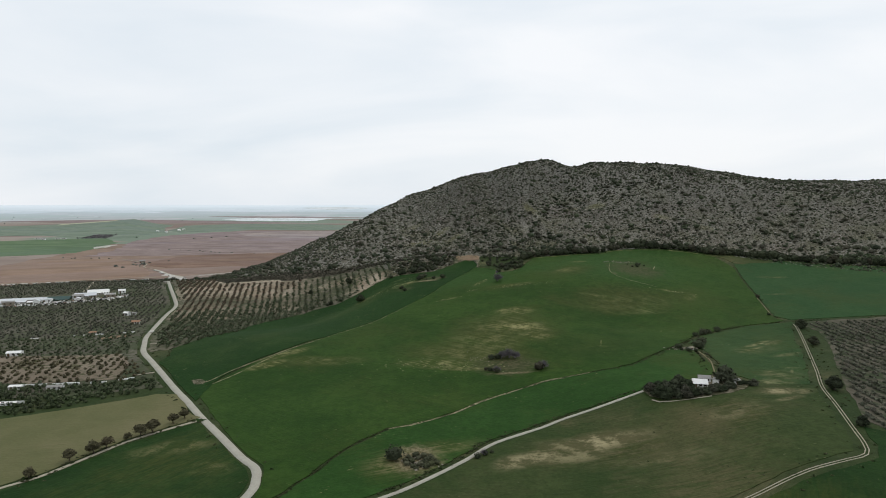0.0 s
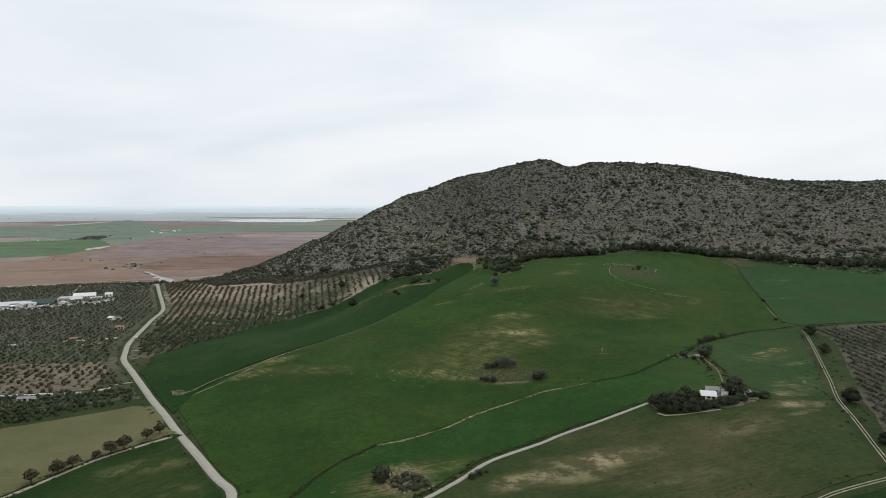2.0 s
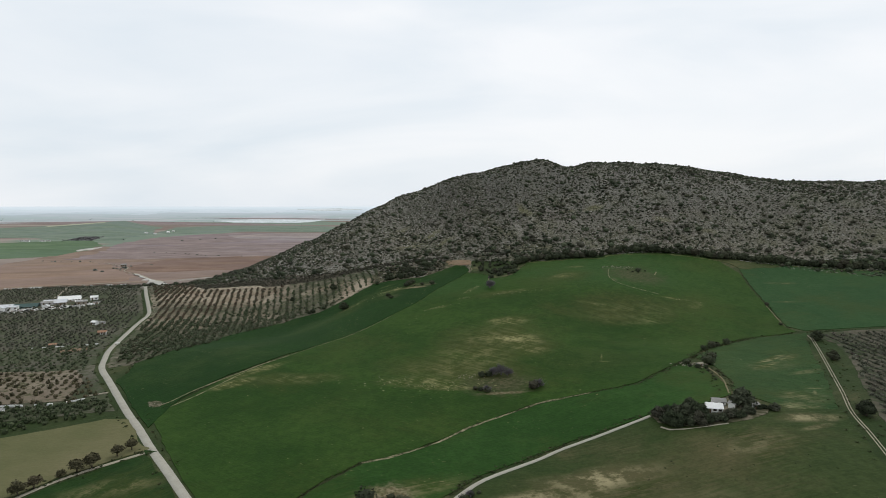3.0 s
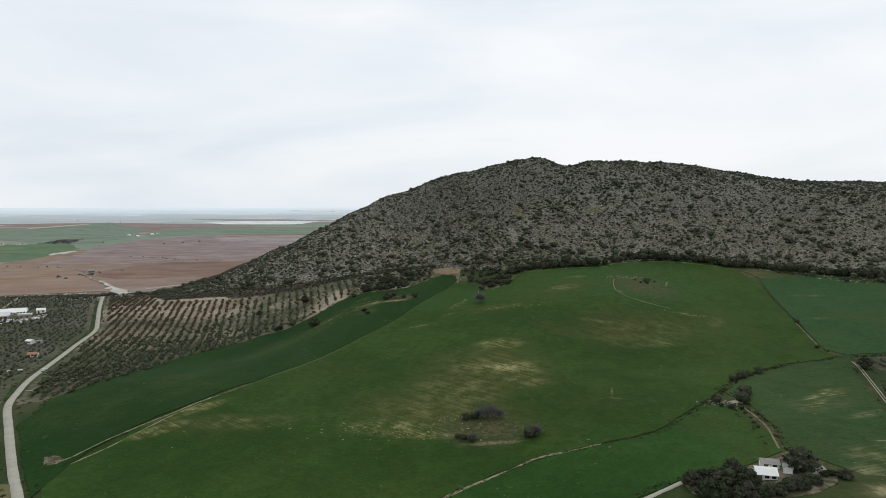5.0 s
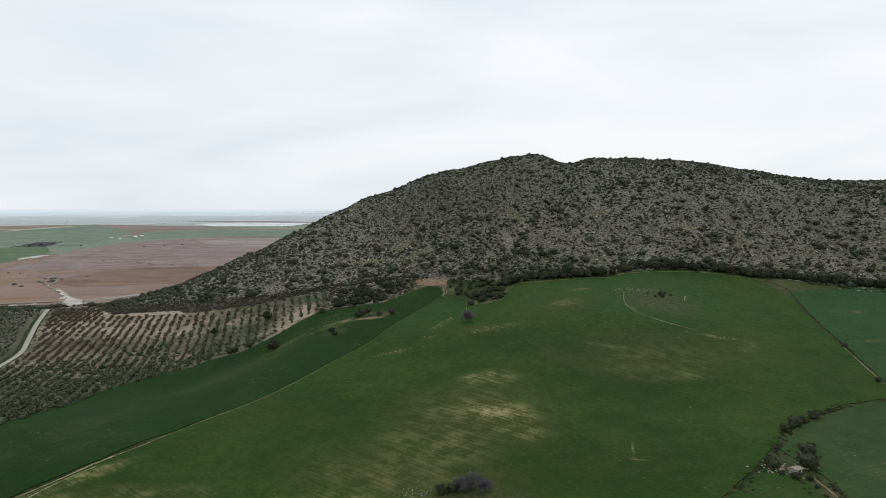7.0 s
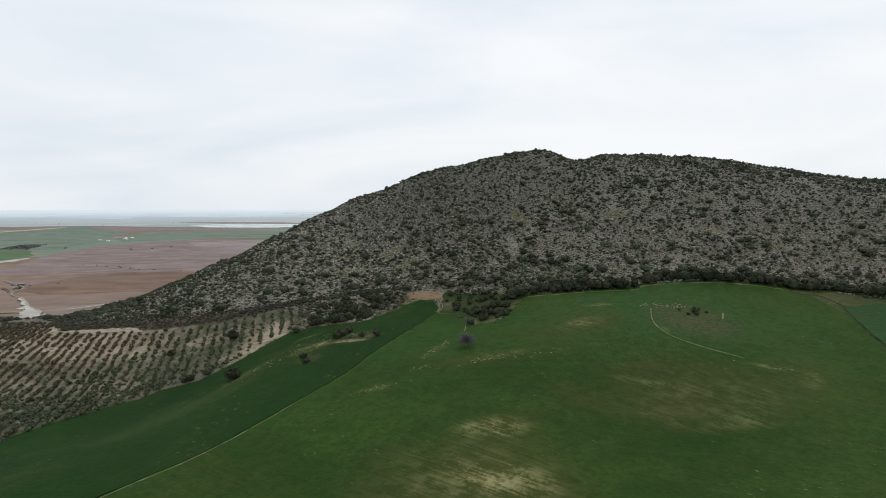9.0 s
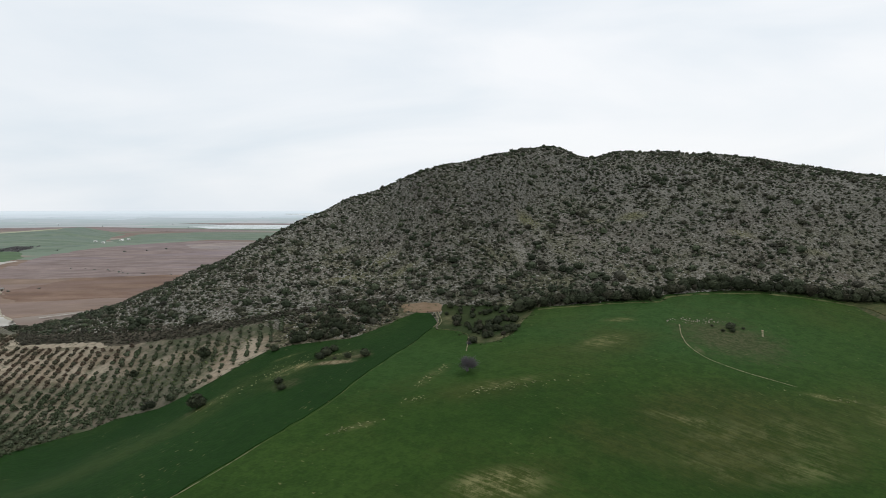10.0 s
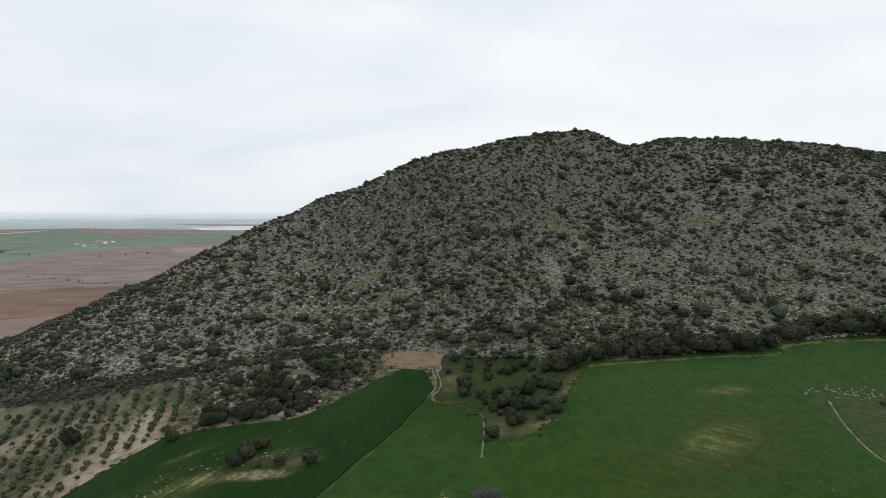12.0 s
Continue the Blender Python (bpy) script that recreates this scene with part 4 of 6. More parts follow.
def build_roads():
    ribbon("road", ROAD, 1.95, 0.1, M_ROAD, "narrow pale asphalt country road", 0.03)
    ribbon("lane", LANE, 1.0, 0.1, M_ROAD, "narrow pale lane to the farmhouse", 0.05)
    ribbon("farm_track", FARM_TRACK, 0.95, 0.08, M_TRACK, "dusty farm track", 0.08)
    ribbon("east_track", EAST_TRACK, 0.2, 0.08, M_TRACK, "two pale wheel ruts of a farm track", 0.15, shifts=(-0.34, 0.34))
    ribbon("field_track", [(-76, 196.9), (-74, 199.8), (-71.2, 206.8), (-66.7, 215.3), (-61.2, 224.3), (-57.1, 231.8), (-50.1, 242.8)], 0.36, 0.215, M_RUT, "pale wheel rut along a field edge", 0.5)
    ribbon("field_track", [(-75.3, 191.2), (-72.1, 196.9), (-68.3, 204), (-64.8, 212.4), (-60.7, 222.6), (-56.1, 230.8)], 0.34, 0.165, M_RUT, "pale wheel rut along a field edge", 0.5)
    ribbon("field_path", [(q[0] + 0.3, q[1] - 0.3) for q in STRIP[4:8]], 0.16, 0.165, M_RUT, "thin bare path between two fields", 0.7)
    ribbon("wood_track", [(19.4, 364.7), (21.3, 371), (20.2, 378.5)], 0.22, 0.22, M_RUT, "two wheel ruts at the field corner", 0.2, shifts=(-0.5, 0.5))
    ribbon("wood_path", [(20, 363.3), (24, 361.4), (28.2, 357.4), (29.7, 353.4), (29.4, 349)], 0.18, 0.165, M_DRYGRASS, "thin trodden edge below the scrub", 0.6)
    ribbon("wood_path", [(29.6, 352), (29.1, 345.4), (28.6, 341), (28.2, 337.5)], 0.28, 0.17, M_RUT, "bare earth path below the scrub", 0.5)
    ribbon("field_path", [(q[0] + 0.35, q[1] - 0.3) for q in STRIP[7:12]], 0.12, 0.165, M_DRYGRASS, "thin grassy seam between two fields", 0.9)
    ribbon("yard_edge", [(57.2, 170.1), (58.5, 167.9), (61.4, 166.8), (65.8, 166.1), (71.6, 165.8)], 0.35, 0.225, M_TRACK, "pale stony edge of the farmyard", 0.7)
    ribbon("yard_path", [(81.2, 186.6), (83.2, 192.6), (85.5, 199.6), (86.9, 207.7), (87.5, 215.3)], 0.42, 0.18, M_PATH, "pale dirt path behind the farmhouse", 0.15)
    ribbon("ring_path", [(115, 345.6), (117.6, 350.8)], 0.5, 0.165, M_RUT, "short pale path in the wheat", 0.5)
    ribbon("ring_path", [(93, 352), (89.9, 342.1), (88.6, 333), (90.4, 324.5), (95.8, 318.3), (100, 315.5), (106, 312)], 0.27, 0.165, M_RUT, "short pale path in the wheat", 0.4)
    ribbon("works_road", [(-235, 412), (-240, 425), (-249, 446.5), (-256, 462)], 1.3, 0.3, M_TRACK, "pale dirt road behind the works", 0.2)
    ribbon("grove_entry", [(-102, 206.3), (-99.5, 207.7), (-96.6, 209.0)], 0.7, 0.3, M_TRACK, "pale track entry beside the road", 0.2)
    ribbon("grove_entry", [(-117.6, 251.6), (-115.8, 251.4), (-113.8, 250.8)], 0.5, 0.3, M_TRACK, "pale track entry beside the road", 0.2)
    ribbon("field_path", [(151.6, 305), (150.2, 300.4), (147.2, 289), (143.4, 275)], 0.2, 0.165, M_RUT, "thin bare path between two fields", 0.6)
    ribbon("plain_edge", [(-199, 514), (-192.4, 522), (-186.9, 530.5), (-180, 538)], 1.3, 0.9, M_CHALK, "pale bare strip at the edge of the ploughed plain", 0.4)
    ribbon("plain_road", [(-208.7, 500.2), (-211, 508), (-226, 522), (-240, 541), (-257, 563)], 3.0, 0.9, M_TRACK, "pale dirt road across the plain", 0.1)
    ribbon("plain_path", [(-257, 563), (-276, 583), (-290, 618), (-315, 645), (-338, 668)], 0.9, 0.9, M_TRACK, "thin dirt path across the plain", 0.4)
    ribbon("plain_cross_road", [(-213, 508), (-240.1, 499.3), (-269.4, 486.2), (-322.8, 459.1), (-420, 430)], 1.5, 0.9, M_TRACK, "pale dirt road along the grove", 0.1)
    ribbon("field_verge", shifted([(54.1, 374.4), (67.5, 373.9), (83.9, 373.7), (94.8, 373.8), (98.7, 377.6), (110.7, 379.5), (132, 379.9), (148, 377.9), (161.6, 374.8), (174.3, 375.6), (204.7, 369.2), (247.5, 353.8), (300, 341.5)], 0.3), 0.9, 0.165, M_DRYGRASS, "dry grass verge below the hill scrub", 0.9)
    ribbon("ditch", DITCH[4:12], 0.75, 0.15, M_RUT, "dry pale ditch bed between fields", 0.7, category="ditch")


build_roads()


# ---- plants and stones ----
def ball(sub):
    bm = bmesh.new()
    bmesh.ops.create_icosphere(bm, subdivisions=sub, radius=1.0)
    v = np.array([p.co[:] for p in bm.verts])
    f = np.array([[p.index for p in t.verts] for t in bm.faces])
    bm.free()
    return v, f


def lumpy(d, seed, amount=0.3, rate=1.6):
    """How far the surface of a clump lies from its middle in the directions d."""
    return np.array([1 + amount * noise.noise(Vector(q) * rate + Vector((seed * 7.3, seed * 3.1, 0)))
                     + 0.5 * amount * noise.noise(Vector(q) * rate * 2.7 + Vector((0, seed * 5.7, 9))) for q in d])


def clump(seed, sprays, sub=1, flat=0.72, size=0.26, core=0.8, drop=0.15):
    """A bush of radius 1: a lumpy heart and sprays of leaves that stand out of it. Corners and triangles; it rests at z = 0."""
    rng = np.random.default_rng(seed)
    v, f = ball(sub)
    v = v * (lumpy(v, seed) * core)[:, None]
    d = rng.normal(size=(sprays, 3))
    d[:, 2] = abs(d[:, 2]) * 1.1 - 0.35
    d /= np.linalg.norm(d, axis=1)[:, None]
    c = d * (lumpy(d, seed) * rng.uniform(0.78, 1.05, sprays))[:, None]
    a = rng.normal(size=(sprays, 3))
    a -= d * (a * d).sum(1)[:, None] * 0.6
    a /= np.linalg.norm(a, axis=1)[:, None]
    b = np.cross(d, a) + d * rng.uniform(-0.5, 0.8, sprays)[:, None]
    s = size * rng.uniform(0.6, 1.3, sprays)[:, None]
    corners = np.stack([c - a * s, c - b * s * 0.6, c + a * s, c + b * s * 0.8 + d * s * 0.4], 1).reshape(-1, 3)
    o = len(v) + 4 * np.arange(sprays)
    tri = np.concatenate([np.stack([o, o + 1, o + 2], 1), np.stack([o, o + 2, o + 3], 1)])
    v = np.concatenate([v, corners])
    f = np.concatenate([f, tri])
    v[:, 2] = v[:, 2] * flat + flat * core - drop
    v[:, 2] = np.maximum(v[:, 2], -0.12)
    return v, f


def boulder(seed):
    """An angular stone of radius about 1."""
    rng = np.random.default_rng(seed)
    v = np.array([(x, y, z) for z in (0, 1) for x, y in ((-1, -1), (1, -1), (1, 1), (-1, 1))], float)
    v *= rng.uniform(0.55, 1.1, v.shape)
    v[4:, :2] *= 0.65
    v[:, 2] = v[:, 2] * 0.9 - 0.25
    f = np.array([(0, 1, 5), (0, 5, 4), (1, 2, 6), (1, 6, 5), (2, 3, 7), (2, 7, 6), (3, 0, 4), (3, 4, 7), (4, 5, 6), (4, 6, 7)])
    return v, f


def scatter(name, shapes, x, y, size, material, label, category, seed, squash=(0.8, 1.2), lift=0.0, turns=(0.0, 2 * math.pi)):
    """One object out of many turned and scaled shapes that stand on the ground at x, y."""
    rng = np.random.default_rng(seed)
    z = heights(x, y) + lift
    which = rng.integers(0, len(shapes), len(x))
    turn = rng.uniform(*turns, len(x))
    tall = rng.uniform(*squash, len(x))
    tint = rng.uniform(0, 1, len(x))
    vs, fs, ts, n = [], [], [], 0
    for k, (v, f) in enumerate(shapes):
        pick = np.flatnonzero(which == k)
        if not len(pick):
            continue
        c, s = np.cos(turn[pick])[:, None], np.sin(turn[pick])[:, None]
        r = size[pick][:, None]
        co = np.stack([(v[:, 0] * c - v[:, 1] * s) * r + x[pick][:, None], (v[:, 0] * s + v[:, 1] * c) * r + y[pick][:, None],
                       v[:, 2] * r * tall[pick][:, None] + z[pick][:, None]], 2).reshape(-1, 3)
        vs.append(co)
        fs.append((f[None] + (np.arange(len(pick)) * len(v))[:, None, None]).reshape(-1, 3) + n)
        ts.append(np.repeat(tint[pick], len(v)))
        n += len(co)
    me = mesh_of(name, np.concatenate(vs), np.concatenate(fs), [material], tint=np.concatenate(ts))
    return tagged(new(name, me), label, category, kind="stuff")


def patchy(x, y, size, seed):
    """Slow random values from 0 to 1 over the land."""
    rng = np.random.default_rng(seed)
    out = np.zeros(len(x))
    for i in range(6):
        a, p, s = rng.uniform(0, 6.28), rng.uniform(0, 6.28), size * rng.uniform(0.5, 1.6)
        out += np.sin((x * math.cos(a) + y * math.sin(a)) / s * 2 + p + 1.2 * np.sin((y * math.cos(a) - x * math.sin(a)) / s + p))
    return 1 / (1 + np.exp(-1.1 * out))


def on_hill(count, seed, reach=12.0, power=1.0):
    """Random places on the near slope, its left flank and its crest."""
    rng = np.random.default_rng(seed)
    x = rng.uniform(-225, 385, count)
    f, c = along(FOOT_Y, x), along(CREST_Y, x)
    f = f - np.clip((x - 165) * 0.5, 0, 40)
    y = f - 9 + (c + reach + 8 - f) * rng.uniform(0, 1, count) ** power
    keep = (heights(x, y) > 2.5) & ~inside([(-191.7, 474.3), (-146, 427), (-119.3, 414.5), (-95.9, 402), (-78.8, 397), (-48.6, 390.4), (-39.1, 385.9), (-27.7, 376.2), (-32.4, 350.4), (-203.2, 345.1)], x, y)
    # the wheat, the red bank and the lower thicket keep their own cover
    keep &= ~inside([(-8.6, 348), (-9.3, 358.4), (-3.9, 360.8), (-0.7, 366.6), (4.4, 372.6), (7.3, 380), (7.3, 387.1), (22.1, 385.8), (24.1, 382.5), (56, 378.9), (68.3, 376.1), (94.7, 376.2), (99.6, 380.4), (131.9, 382.1), (160.3, 376.4), (163.7, 347.1)], x, y)
    return x[keep], y[keep]


GLADES = [(59.2, 435.1, 6, 4), (105.5, 439.4, 7, 4), (53.4, 415.2, 2.5, 11), (-20.4, 440.1, 5, 3), (-0.1, 420.4, 6, 3), (8, 407.9, 7, 2.5), (145.7, 423.3, 7, 3), (-16, 411.1, 9, 2.5)]


def open_ground(x, y):
    out = np.zeros(len(x), bool)
    for gx, gy, a, b in GLADES:
        out |= ((x - gx) / a) ** 2 + ((y - gy) / b) ** 2 < 1
    return out


def up_slope(x, y):
    """0 at the hill's foot, 1 on its crest."""
    f = along(FOOT_Y, x)
    return np.clip((y - f) / (along(CREST_Y, x) - f), 0, 1)


def build_hill_cover():
    big = [clump(s, 70, 1, 0.74, 0.19, 0.88) for s in (11, 12, 13, 14, 15, 16)]
    mid = [clump(s, 18, 0, 0.72, 0.28, 0.87) for s in (21, 22, 23, 24, 25)]
    low = [clump(s, 8, 0, 0.66, 0.45, 0.8) for s in (31, 32, 33, 34, 35)]
    stones = [boulder(s) for s in range(41, 49)]
    x, y = on_hill(2600, 1)
    keep = (0.35 + 0.55 * patchy(x, y, 30, 2) > np.random.default_rng(3).uniform(0, 1.0, len(x)) + np.where(x < 0, 0.25, 0.0)) & ~open_ground(x, y)
    x, y = x[keep], y[keep]
    size = np.random.default_rng(4).uniform(0.8, 2.35, len(x)) * (1 - 0.4 * up_slope(x, y))
    scatter("hill_bushes", big, x, y, size, M_SHRUB, "dark rounded evergreen bushes on the hillside", "bushes", 5)
    x, y = on_hill(12500, 6)
    keep = (0.4 + 0.5 * patchy(x, y, 22, 7) - np.where(x < -20, 0.2, 0.0) > np.random.default_rng(8).uniform(0, 1.0, len(x))) & ~open_ground(x, y)
    x, y = x[keep], y[keep]
    size = np.random.default_rng(9).uniform(0.45, 1.05, len(x)) * (1 - 0.25 * up_slope(x, y))
    scatter("hill_shrubs", mid, x, y, size, M_SHRUB, "dark green shrubs on the hillside", "shrubs", 10)
    x, y = on_hill(9500, 61, 12.0, 0.6)
    keep = ~open_ground(x, y)
    x, y = x[keep], y[keep]
    scatter("hilltop_shrubs", low, x, y, np.random.default_rng(64).uniform(0.4, 0.95, len(x)), M_SHRUB, "dense low dark shrubs on the upper slope", "shrubs", 65)
    x, y = on_hill(16000, 11)
    keep = ~open_ground(x, y) | (np.arange(len(x)) % 3 == 0)
    x, y = x[keep], y[keep]
    scatter("hill_scrub", low, x, y, np.random.default_rng(12).uniform(0.25, 0.55, len(x)), M_SCRUB, "low grey-green scrub between stones", "scrub", 13)
    x, y = on_hill(56000, 14, 12.0, 1.3)
    keep = 0.3 + 0.6 * patchy(x, y, 26, 15) + np.where(x < 0, 0.45, 0.0) > np.random.default_rng(16).uniform(0.0, 1.0, len(x))
    x, y = x[keep], y[keep]
    size = np.random.default_rng(17).uniform(0.0, 1.0, len(x)) ** 2.2 * 0.42 + np.where(x < 0, 0.2, 0.16)
    scatter("hill_stones", stones, x, y, size, M_ROCK, "grey limestone rocks strewn over the hillside", "rocks", 18, (0.5, 1.1))
    # low rock ledges that run along the foot of the western flank
    g = np.random.default_rng(66)
    x = g.uniform(-105, 6, 2600)
    row = np.floor(g.uniform(0, 9, len(x)))
    y = along(FOOT_Y, x) + np.interp(x, [-105, -70, -20, 6], [10, 8, 4, 6]) + row * 2.1 + g.normal(0, 0.25, len(x)) + 0.8 * np.sin(x / 7 + row)
    slabs = [(v * np.array([1.9, 0.7, 0.7]), f) for v, f in stones]
    scatter("rock_ledges", slabs, x, y, g.uniform(0.18, 0.42, len(x)), M_ROCK, "low pale rock ledges along the slope", "rocks", 67, (0.5, 0.9), turns=(-0.25, 0.35))


build_hill_cover()


def part(name, verts, faces, material, parent, label="", tint=None):
    ob = new(name, mesh_of(name, verts, faces, [material] if not isinstance(material, list) else material, tint=tint))
    ob.parent = parent
    return tagged(ob, label)


def limb(a, b, ra, rb, sides=6, bend=0.0, seed=0):
    """A tapered, slightly bent branch from a to b."""
    rng = np.random.default_rng(seed)
    a, b = np.array(a, float), np.array(b, float)
    d = (b - a) / (np.linalg.norm(b - a) + 1e-9)
    u = np.cross(d, (0.3, 0.9, 0.2))
    u /= np.linalg.norm(u)
    w = np.cross(d, u)
    off = rng.uniform(-1, 1, 2) * bend
    rings = []
    for t in (0, 0.5, 1):
        c = a + (b - a) * t + (u * off[0] + w * off[1]) * math.sin(math.pi * t)
        r = ra + (rb - ra) * t
        ang = np.arange(sides) * 2 * math.pi / sides
        rings.append(c + r * (np.cos(ang)[:, None] * u + np.sin(ang)[:, None] * w))
    v = np.concatenate(rings)
    f = []
    for k in range(2):
        for i in range(sides):
            j = (i + 1) % sides
            p, q, s, t = k * sides + i, k * sides + j, (k + 1) * sides + j, (k + 1) * sides + i
            f += [(p, q, s), (p, s, t)]
    return v, np.array(f)


def joined(pieces):
    vs, fs, n = [], [], 0
    for v, f in pieces:
        vs.append(v)
        fs.append(f + n)
        n += len(v)
    return np.concatenate(vs), np.concatenate(fs)


def tree_parts(seed, height_m, spread_m, stem, sprays, size, open_crown=0.0, sub=1):
    """Trunk with limbs, and a crown of several clumps."""
    rng = np.random.default_rng(seed)
    fork = np.array([rng.uniform(-0.1, 0.1), rng.uniform(-0.1, 0.1), stem])
    wood = [limb((0, 0, -0.3), fork, 0.07 * spread_m, 0.05 * spread_m, 7, 0.05, seed)]
    crown = []
    n = 5
    for i in range(n):
        a = i * 2 * math.pi / n + rng.uniform(-0.4, 0.4)
        r = spread_m * 0.5 * rng.uniform(0.38, 0.58)
        low, high = (0.12, 0.45) if stem < 0.6 else (0.3, 0.6)
        top = np.array([math.cos(a) * r, math.sin(a) * r, stem + (height_m - stem) * rng.uniform(low, high)])
        wood.append(limb(fork, top, 0.035 * spread_m, 0.012 * spread_m, 5, 0.1, seed + i))
        v, f = clump(seed * 10 + i, sprays, sub, 0.8, size, 0.9 - 0.45 * open_crown, 0.0)
        k = spread_m * 0.38 * rng.uniform(0.85, 1.15)
        v = v * k
        v[:, 2] -= 0.6 * k
        crown.append((v + top, f))
    v, f = clump(seed * 10 + 9, sprays, sub, 0.8, size, 0.9 - 0.45 * open_crown, 0.0)
    k = spread_m * 0.38
    v = v * k + np.array([fork[0], fork[1], height_m - k * 1.15])
    crown.append((v, f))
    return joined(wood), joined(crown)


def tree(name, seed, height_m, spread_m, stem, leaves, label, category, sprays=60, size=0.3, open_crown=0.0, group=""):
    base = new(name)
    (wv, wf), (cv, cf) = tree_parts(seed, height_m, spread_m, stem, sprays, size, open_crown)
    part("trunk", wv, wf, M_BARK, base)
    part("crown", cv, cf, leaves, base, tint=np.zeros(len(cv)))
    return tagged(base, label, category, group)


def shrub(name, seed, radius, leaves, label, group="", flat=0.8, sprays=220, sub=2, category="shrub"):
    base = new(name)
    v, f = clump(seed, sprays, sub, flat, 0.135, 0.92, 0.05)
    part("crown", v * radius, f, leaves, base, tint=np.zeros(len(v)))
    stems = [limb((0, 0, -0.2), (math.cos(a) * 0.4 * radius, math.sin(a) * 0.4 * radius, 0.6 * radius), 0.06 * radius, 0.03 * radius, 5, 0.05, seed) for a in (0.3, 2.2, 4.4)]
    part("stem", *joined(stems), M_BARK, base)
    return tagged(base, label, category, group)


def stand(x, y, turn=0.0, scale=1.0, sink=0.0):
    """A pose on the ground."""
    return Matrix.Translation((x, y, height(x, y) - sink)) @ Matrix.Rotation(turn, 4, "Z") @ Matrix.Diagonal((scale, scale, scale, 1))


def copies(kinds, places, seed, low=0.85, high=1.15):
    """The kinds by turns at the places; the first of each kind is moved, the others are copies."""
    rng = random.Random(seed)
    used = set()
    for i, p in enumerate(places):
        k = kinds[rng.randrange(len(kinds))] if i >= len(kinds) else kinds[i]
        m = stand(p[0], p[1], rng.uniform(0, 6.28), rng.uniform(low, high) * (p[2] if len(p) > 2 else 1.0))
        if k.name in used:
            copy_thing(k, m)
        else:
            used.add(k.name)
            k.matrix_basis = m


# shrubs that form the edge between wheat and hill
def build_edge_shrubs():
    g = "shrubs along the field edge"
    lab = "dark evergreen shrub at the hill's foot"
    kinds = [shrub("edge_shrub", 100 + i, 1.9, M_OAK, lab, g, 0.75 + 0.08 * i, 200, 1) for i in range(4)]
    rng = random.Random(5)
    places = []
    line = smooth_line([(47.4, 372.4), (54.1, 376.9), (67.4, 376.1), (83.8, 376), (94.7, 375.8), (99.6, 379.9), (110.6, 381.8), (131.9, 382.1), (147.8, 380.1), (160.2, 377.3), (174, 378.3), (204.4, 371.4), (247.3, 356.1), (300, 344)], 2.3)
    for x, y in line:
        for k in range(2):
            places.append((x + rng.uniform(-1.2, 1.2), y + 0.6 + 3.2 * k + rng.uniform(-0.8, 1.2), rng.uniform(0.75, 1.3) * (1 if k == 0 else 0.8)))
    copies(kinds, places, 6, 0.9, 1.1)


build_edge_shrubs()


def build_wood_corner():
    """The thickets on both sides of the wheat strip's upper end."""
    g = "shrubs of the lower thicket"
    lab = "dense dark evergreen shrub in a thicket"
    kinds = [shrub("thicket_shrub", 120 + i, 1.6, M_OAK, lab, g, 0.72 + 0.07 * i, 200, 1) for i in range(4)]
    rng = random.Random(8)
    places = []

    wheat = np.array(STRIP[5:] + [(21.2, 378.5), (15.2, 381.8), (7.4, 377.1)] + shifted(GROVE_EDGE, -1.0)[::-1][3:14], float)

    def fill(poly, count, low, high):
        p = np.array(poly, float)
        done = 0
        while done < count:
            x, y = rng.uniform(*p[:, 0][[p[:, 0].argmin(), p[:, 0].argmax()]]), rng.uniform(*p[:, 1][[p[:, 1].argmin(), p[:, 1].argmax()]])
            if inside(p, np.array([x]), np.array([y]))[0] and not inside(wheat, np.array([x]), np.array([y]))[0]:
                places.append((x, y, rng.uniform(low, high)))
                done += 1

    fill([(23.1, 384.6), (23.3, 368.7), (28.2, 363.5), (31.2, 355.6), (36.1, 350.5), (42.9, 351.9), (46.6, 363.9), (49.4, 380)], 40, 0.5, 1.15)
    fill([(-25, 359.5), (-9.1, 361.3), (-3.8, 366.1), (-0.6, 371.4), (4.4, 378.2), (4.3, 387.1), (-9.6, 385.3), (-23.7, 376.3), (-27.4, 365.8)], 72, 0.5, 1.3)
    fill([(-27.1, 359.3), (-9.2, 359.5), (-3.9, 362.7), (-5.8, 367.1), (-15.1, 366.3), (-26.6, 363.7)], 34, 0.6, 1.15)
    fill([(30.2, 361.4), (31.3, 350), (36.2, 346.7), (42.9, 350), (48.5, 361.9), (53.1, 377.1), (24.1, 382.5)], 40, 0.35, 0.8)
    fill([(27.3, 360.8), (31.2, 353.8), (36.1, 349.5), (42.9, 350.9), (45.6, 360.2), (44.6, 365.9), (28.2, 367.3)], 15, 0.5, 1.05)
    fill([(-29.4, 384.8), (-58, 387.2), (-58, 391.1), (-29.4, 388.6)], 10, 0.4, 0.6)
    copies(kinds, places, 9, 0.9, 1.1)
    g2 = np.random.default_rng(28)
    x, y = g2.uniform(-32, 12, 420), g2.uniform(353, 389, 420)
    keep = inside(GROVE_EDGE[10:17] + [(12.2, 387), (-9.7, 389.3), (-31.4, 386.6)], x, y) & ~inside(wheat, x, y)
    scatter("thicket_brush", [clump(s, 26, 0, 0.6, 0.28, 0.85) for s in (55, 56, 57)], x[keep], y[keep], g2.uniform(0.25, 0.7, keep.sum()), M_BRUSH, "low brush between the thicket shrubs", "brush", 29)


build_wood_corner()


